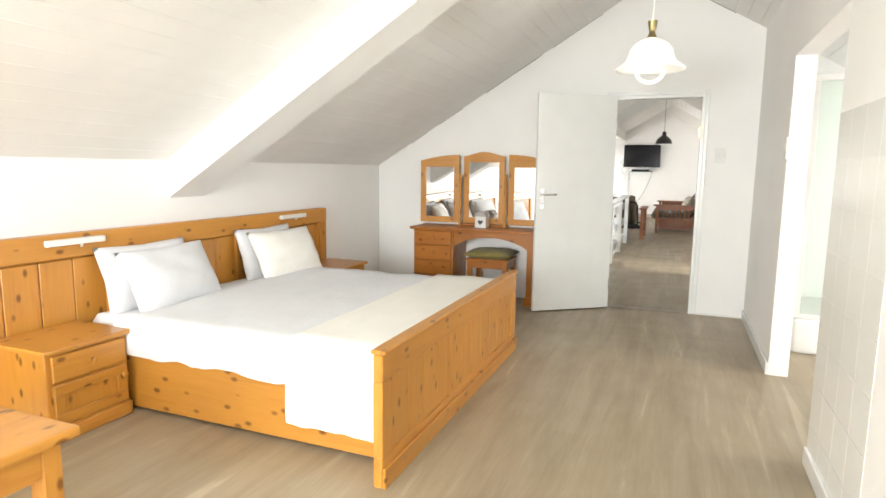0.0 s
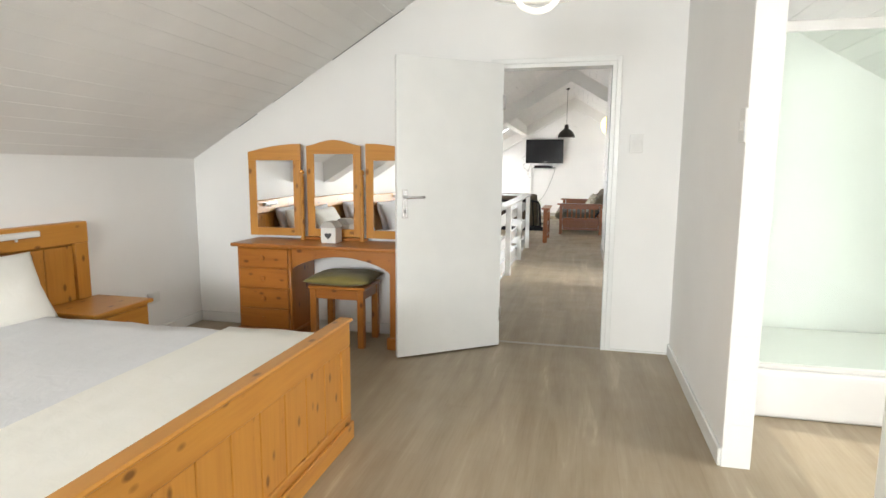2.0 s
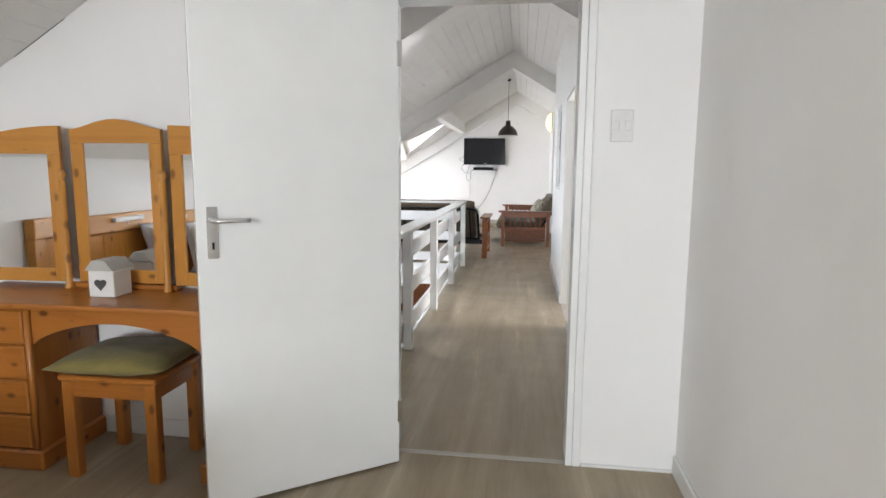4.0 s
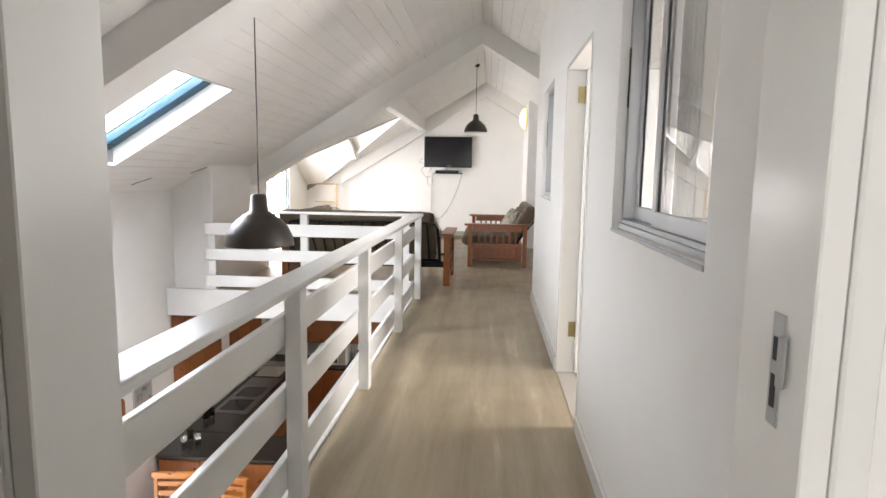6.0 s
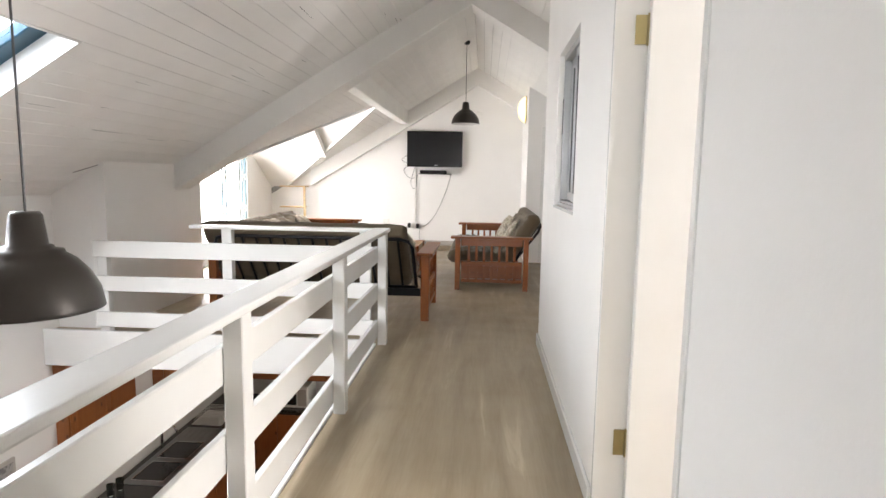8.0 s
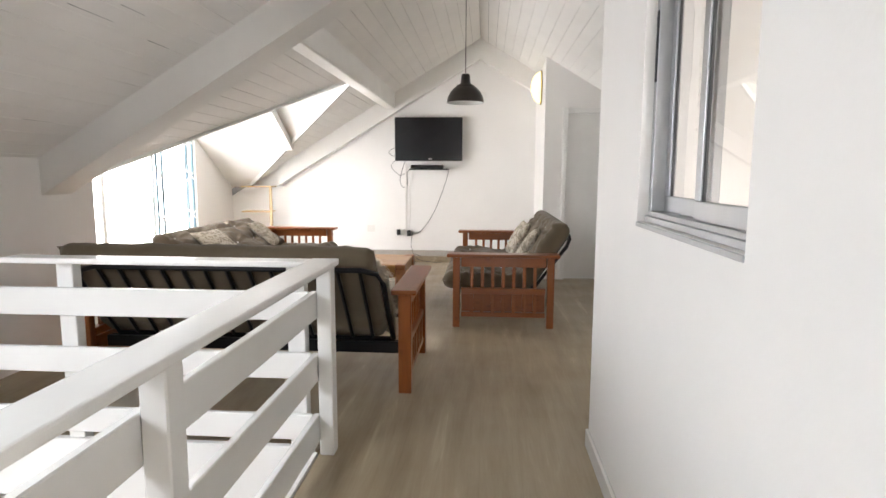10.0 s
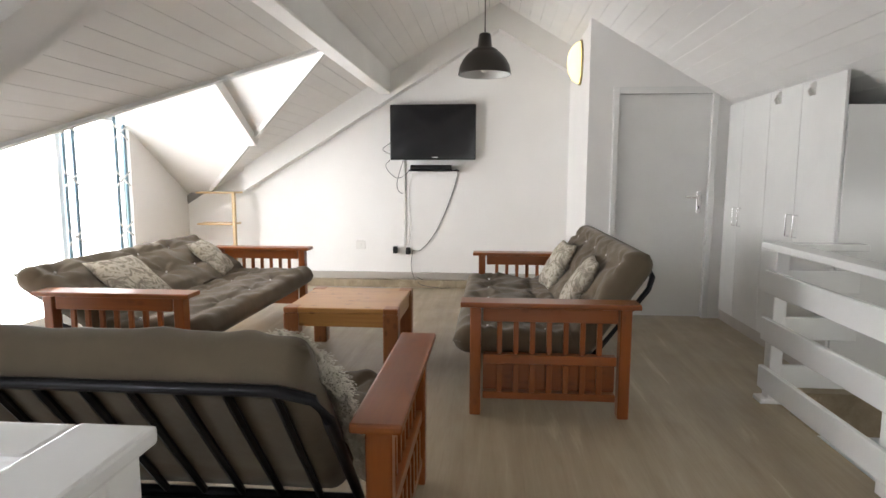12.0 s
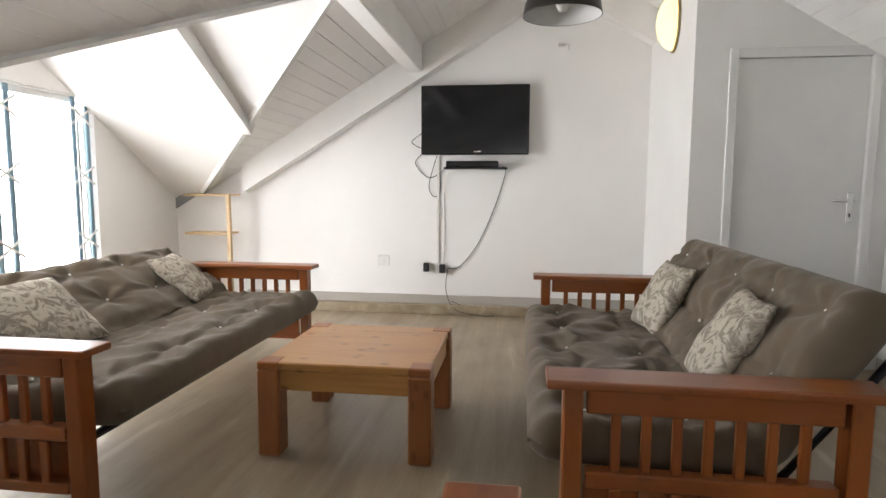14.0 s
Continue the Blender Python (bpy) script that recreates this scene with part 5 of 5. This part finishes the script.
# ---- cables and sockets on the television wall ----
def cord(name, pts, label, r=0.0035, mat=None):
    bm = bmesh.new()
    cp = [Vector(p) for p in pts]
    out = []
    for i in range(len(cp) - 1):
        p0, p1, p2, p3 = cp[max(0, i - 1)], cp[i], cp[i + 1], cp[min(len(cp) - 1, i + 2)]
        for k in range(6):
            s = k / 6
            out.append(0.5 * ((2 * p1) + (p2 - p0) * s + (2 * p0 - 5 * p1 + 4 * p2 - p3) * s * s + (3 * p1 - p0 - 3 * p2 + p3) * s ** 3))
    out.append(cp[-1])
    tube(bm, out, r, 6)
    return solid(name, bm, mat or CABLE, label, "cable", "television cables", smooth=True)


Y = 15.69
cord("cable", [(-0.70, 15.67, 1.70), (-0.80, Y, 1.64), (-0.86, Y, 1.58), (-0.76, Y, 1.52), (-0.72, 15.67, 1.50)], "thin dark cable looped beside the television")
cord("cable", [(-0.70, 15.67, 1.52), (-0.82, Y, 1.42), (-0.80, Y, 1.34), (-0.70, Y, 1.26), (-0.60, Y, 1.30), (-0.54, 15.66, 1.36)], "thin dark cable hanging under the television")
cord("cable", [(-0.62, 15.67, 1.47), (-0.70, Y, 1.20), (-0.66, Y, 1.09), (-0.60, Y, 1.12), (-0.60, Y, 1.30)], "thin dark cable in a slack loop")
cord("cable", [(-0.02, 15.66, 1.36), (0.0, Y, 1.30), (-0.09, Y, 1.0), (-0.24, Y, 0.66), (-0.41, Y, 0.44), (-0.52, Y, 0.42)], "dark cable swinging down to the socket")
cord("cable", [(-0.50, 15.66, 1.34), (-0.56, Y, 1.1), (-0.55, Y, 0.75), (-0.57, Y, 0.47)], "pale cable running down the wall", 0.004, PLASTIC)
cord("cable", [(-0.52, Y, 0.42), (-0.53, 15.64, 0.22), (-0.44, 15.60, 0.05), (-0.20, 15.56, 0.008), (-0.08, 15.6, 0.008), (-0.25, 15.62, 0.03), (-0.48, 15.64, 0.12)], "dark cable trailing on the floor")
tr = thing("cable_duct", "slim white cable duct up to the television", "trunking")
part("duct", B(-0.625, -0.60, 15.685, 15.699, 0.46, 1.45, bev=0.003), PLASTIC, tr)
plate("wall_socket", "white wall socket on the television wall", -1.19, -1.08, 15.688, 15.699, 0.43, 0.53, 1)
plate("wall_socket", "white double socket with plugs below the television", -0.66, -0.52, 15.688, 15.699, 0.37, 0.47, 0)
for x, z in ((-0.72, 0.43), (-0.57, 0.42)):
    t = thing("plug", "black plug in the wall socket", "plug", "plugs")
    part("body", B(x - 0.025, x + 0.025, 15.63, 15.688, z - 0.04, z + 0.04, bev=0.008, seg=2), RUBBER, t)
hk = thing("wall_hook", "small white bracket high on the gable wall", "bracket")
part("arm", B(0.44, 0.50, 15.60, 15.70, 2.40, 2.42, bev=0.003), PLASTIC, hk)
part("pin", tube(bmesh.new(), [(0.50, 15.62, 2.41), (0.53, 15.60, 2.39), (0.53, 15.60, 2.35)], 0.006), PLASTIC, hk)

# ---- kitchen below ----
WT = -1.70
for nm, x0, x1, y0, y1, lab in (("breakfast_counter", -2.90, -0.55, 9.32, 9.92, "dark worktop counter with pine panels below the landing"), ("sink_counter", -2.91, -2.32, 9.93, 12.29, "dark worktop run with pine doors along the tall wall"), ("back_counter", -2.91, 0.98, 12.30, 12.89, "dark worktop run with pine doors at the kitchen's back")):
    k = thing(nm, lab, "counter")
    part("worktop", B(x0, x1, y0, y1, WT - 0.035, WT, bev=0.006), GRANITE, k)
    part("carcass", B(x0 + 0.02, x1 - 0.02, y0 + 0.03, y1 - 0.02, LOW + 0.1, WT - 0.036), KIT, k)
    part("plinth", B(x0 + 0.05, x1 - 0.05, y0 + 0.06, y1 - 0.04, LOW, LOW + 0.099), CABLE, k)
    n = int((x1 - x0) / 0.46)
    if nm == "sink_counter":
        for i in range(5):
            part("door", B(x1 - 0.02, x1 - 0.002, y0 + 0.04 + i * 0.46, y0 + 0.49 + i * 0.46, LOW + 0.12, WT - 0.05, bev=0.006), KIT, k)
    else:
        for i in range(n):
            d = part("door", B(x0 + 0.03 + i * 0.46, x0 + 0.48 + i * 0.46, y0 + 0.012, y0 + 0.03, LOW + 0.12, WT - 0.05, bev=0.006), KIT, k)
            part("knob", B(x0 + 0.42 + i * 0.46, x0 + 0.44 + i * 0.46, y0 - 0.01, y0 + 0.012, WT - 0.14, WT - 0.12, bev=0.004), BLACK, d)
STEEL = plain("dull_steel", (0.30, 0.30, 0.30), 0.32, 1.0, grain=200)
snk = thing("sink", "stainless steel sink with drainer and mixer tap", "sink")
part("drainer", B(-2.84, -2.38, 10.45, 11.75, WT + 0.0005, WT + 0.006, bev=0.003), STEEL, snk, "dull stainless steel top")
for y in (10.52, 10.98):
    # no recess is cut: a flat plate carries the bowl's shade as dark colour
    part("bowl", B(-2.77, -2.45, y, y + 0.38, WT + 0.0065, WT + 0.008), plain("steel_in_shade", (0.05, 0.05, 0.052), 0.2, 0.9), snk, "flat dark plate painted as the shaded depth of a bowl")
    part("bowl_rim", tube(bmesh.new(), [(-2.77, y, WT + 0.01), (-2.45, y, WT + 0.01), (-2.45, y + 0.38, WT + 0.01), (-2.77, y + 0.38, WT + 0.01), (-2.77, y, WT + 0.01)], 0.006, 6), CHROME, snk, "bright rolled rim")
for i in range(5):
    part("drainer_rib", B(-2.76 + i * 0.07, -2.745 + i * 0.07, 11.42, 11.71, WT + 0.0065, WT + 0.01, bev=0.002), STEEL, snk)
part("tap", tube(bmesh.new(), [(-2.84, 11.2, WT), (-2.84, 11.2, WT + 0.2), (-2.80, 11.2, WT + 0.26), (-2.70, 11.2, WT + 0.26), (-2.66, 11.2, WT + 0.2)], 0.013, 10), CHROME, snk, smooth=True)
rack = thing("dish_rack", "white wire dish rack on the worktop", "dish rack")
for i in range(9):
    part("wire", tube(bmesh.new(), [(-2.80, 11.85 + i * 0.045, WT + 0.01), (-2.80, 11.85 + i * 0.045, WT + 0.10), (-2.50, 11.85 + i * 0.045, WT + 0.10), (-2.50, 11.85 + i * 0.045, WT + 0.01)], 0.004, 5), PLASTIC, rack)
part("tray", B(-2.83, -2.47, 11.82, 12.25, WT, WT + 0.012, bev=0.004), PLASTIC, rack)
for i, (x, y) in enumerate(((-2.70, 9.55), (-2.58, 9.62), (-2.72, 9.72), (-2.80, 10.25), (-2.78, 10.36))):
    t = thing("drinking_glass", "clear drinking glass standing on the counter", "glass", "glasses on the counter")
    part("cup", lathe(bmesh.new(), [(0, WT), (0.03, WT), (0.036, WT + 0.11), (0.033, WT + 0.11), (0.027, WT + 0.01), (0, WT + 0.01)], x, y, 14), CHROME if i < 2 else FROST, t, smooth=True)
mw = thing("microwave", "white microwave oven on the back counter", "microwave")
part("case", B(-2.08, -1.60, 12.45, 12.84, WT, WT + 0.28, bev=0.01), PLASTIC, mw)
part("window", B(-2.05, -1.75, 12.442, 12.45, WT + 0.04, WT + 0.24, bev=0.003), TVFRAME, mw)
part("panel", B(-1.73, -1.62, 12.444, 12.45, WT + 0.03, WT + 0.25), GREYTRIM, mw)
ke = thing("kettle", "steel and black kettle on the back counter", "kettle")
part("body", lathe(bmesh.new(), [(0, WT), (0.085, WT), (0.085, WT + 0.03), (0.075, WT + 0.15), (0.055, WT + 0.21), (0, WT + 0.225)], -1.42, 12.6, 20), CHROME, ke, smooth=True)
part("handle", tube(bmesh.new(), [(-1.345, 12.6, WT + 0.19), (-1.29, 12.6, WT + 0.18), (-1.28, 12.6, WT + 0.08), (-1.335, 12.6, WT + 0.05)], 0.012), RUBBER, ke)
toas = thing("toaster", "black toaster on the back counter", "toaster")
part("body", B(-1.18, -0.90, 12.5, 12.68, WT, WT + 0.19, bev=0.03, seg=3), RUBBER, toas)
for i in range(6):
    t = thing("wall_cupboard", "pine wall cupboard over the back counter", "cupboard", "wall cupboards")
    x = -2.88 + i * 0.5
    part("carcass", B(x, x + 0.498, 12.58, 12.89, -1.38, -0.60), KIT, t)
    part("door", B(x + 0.006, x + 0.492, 12.56, 12.579, -1.37, -0.61, bev=0.006), KIT, t)
for y0, y1, lab in ((9.78, 10.70, "reddish pine wall cupboard on the tall kitchen wall"), (11.20, 12.02, "dark pine wall cupboard near the kitchen corner")):
    t = thing("wall_cupboard", lab, "cupboard", "cupboards on the tall wall")
    ym = (y0 + y1) / 2
    part("carcass", B(-2.918, -2.80, y0, y1, -1.25, -0.28, bev=0.004), KIT, t)
    for a, b in ((y0 + 0.01, ym - 0.003), (ym + 0.003, y1 - 0.01)):
        d = part("door", B(-2.80, -2.782, a, b, -1.24, -0.29, bev=0.006), KIT, t)
        part("raised_panel", B(-2.782, -2.776, a + 0.06, b - 0.06, -1.17, -0.36, bev=0.004), KIT, d)
        part("knob", lathe_knob((-2.776, ym + (0.04 if a > ym else -0.04), -1.12)), KIT, d)
pic = thing("picture_frame", "small framed grey picture on the tall wall", "picture")
part("frame", B(-2.919, -2.90, 9.02, 9.33, -1.07, -0.86, bev=0.004), GREYTRIM, pic)
part("print", B(-2.90, -2.897, 9.05, 9.30, -1.04, -0.89), pattern_cloth("grey_print", (0.36, 0.35, 0.33), (0.18, 0.175, 0.17), 9), pic)
arch_ = thing("wooden_plaque", "dark arched wooden plaque on the tall wall", "plaque")
part("board", prism(bmesh.new(), [(8.73, -1.14), (8.86, -1.14), (8.86, -0.92), (8.835, -0.885), (8.795, -0.87), (8.755, -0.885), (8.73, -0.92)], "x", -2.919, -2.895), TZ, arch_)
kd = tagged(new("door_kitchen"), "glazed kitchen door behind a green security gate", "door", kind="structure")
GREEN = plain("green_gate_steel", (0.02, 0.09, 0.06), 0.4)
for a, b in ((7.6, 7.66), (8.44, 8.5)):
    part("frame", B(-2.96, -2.92, a, b, LOW, -0.75, bev=0.003), GREEN, kd)
part("frame", B(-2.96, -2.92, 7.66, 8.44, -0.81, -0.75, bev=0.003), GREEN, kd)
for i in range(7):
    y = 7.70 + i * 0.117
    part("bar", B(-2.945, -2.93, y, y + 0.018, LOW, -0.81), GREEN, kd)
    for j in range(6):
        z = LOW + 0.15 + j * 0.28
        part("lattice", tube(bmesh.new(), [(-2.926, y, z), (-2.926, y + 0.117, z + 0.14)], 0.006, 5), GREEN, kd)
        part("lattice", tube(bmesh.new(), [(-2.926, y, z + 0.14), (-2.926, y + 0.117, z)], 0.006, 5), GREEN, kd)


def bar_chair(at, turn):
    t = thing("bar_chair", "orange pine bar chair drawn up to the counter", "chair", "bar chairs")
    for x in (-0.19, 0.15):
        for y in (-0.18, 0.14):
            top = 0.98 if y < 0 else 0.62
            part("leg", B(x, x + 0.04, y, y + 0.04, 0, top, bev=0.004), VZ, t)
    part("seat", B(-0.21, 0.21, -0.2, 0.2, 0.62, 0.65, bev=0.01), VX, t)
    for z in (0.74, 0.84):
        part("back_slat", B(-0.15, 0.15, -0.175, -0.155, z, z + 0.05, bev=0.004), VX, t)
    part("top_rail", B(-0.21, 0.21, -0.19, -0.15, 0.92, 0.99, bev=0.01), VX, t)
    for z in (0.2, 0.4):
        part("stretcher", B(-0.15, 0.15, 0.15, 0.17, z, z + 0.03), VX, t)
    t.matrix_basis = pose(*at, 0, 0, turn)
    return t


c0 = bar_chair((-2.45, 9.02, LOW), 4)
for x, a in ((-1.85, -6), (-1.22, 8)):
    copy_thing(c0, pose(x, 9.0, LOW, 0, 0, a))

# tiles on the wall end beside the shower and on the wall before it
wb = scene.objects["wall_bathroom"]
joint = mesh("tile", B(0.001, 0.119, -0.003, 0, 0.001, 0.199, bev=0.001), BATHW)
for i in range(10):
    t = new("tile", joint)
    t.parent = wb
    t.location = (BRX, 2.62, 0.002 + i * 0.2)
side = mesh("tile", B(-0.002, 0, 0.0006, 0.1994, 0.0006, 0.1994, bev=0.0008), BATHW)
for i in range(8):
    for j in range(4):
        t = new("tile", side)
        t.parent = wb
        t.location = (BRX, 0.525 + j * 0.2, 0.002 + i * 0.2)

# dark cracks where ceiling and walls have parted
crk = thing("plaster_cracks", "thin dark cracks along the ceiling joint", "crack")
crk["kind"] = "structure"
for a, b, w in ((-2.05, -1.86, 0.004), (-1.72, -1.45, 0.003), (-1.2, -0.62, 0.005), (-0.52, -0.05, 0.004), (0.75, 1.1, 0.005)):
    part("crack", prism(bmesh.new(), [(a, roof(a) - 0.001 - w), (b, roof(b) - 0.001 - w), (b, roof(b) - 0.001), (a, roof(a) - 0.001)], "y", BY1 - 0.002, BY1 - 0.0005), CABLE, crk)
rnd = random.Random(11)
for i in range(16):
    x, y0 = rnd.uniform(-2.3, -0.2), rnd.uniform(8.5, 10.9)
    n = rnd.uniform(0.08, 0.35)
    bm = bmesh.new()
    w = rnd.uniform(0.001, 0.0022)
    vs = [bm.verts.new((x + dx, y0 + dy, roof(x + dx) - 0.0025)) for dx, dy in ((-w, 0), (w, 0), (w * 0.4, n), (-w * 0.4, n))]
    bm.faces.new(vs)
    part("crack", bm, CABLE, crk)
for x, y in ((-2.75, 9.0), (-2.55, 9.75)):
    part("crack", tube(bmesh.new(), [(x - 0.06, y, roof(x - 0.06) - 0.003), (x + 0.05, y + 0.16, roof(x + 0.05) - 0.002)], 0.003, 5), CABLE, crk)
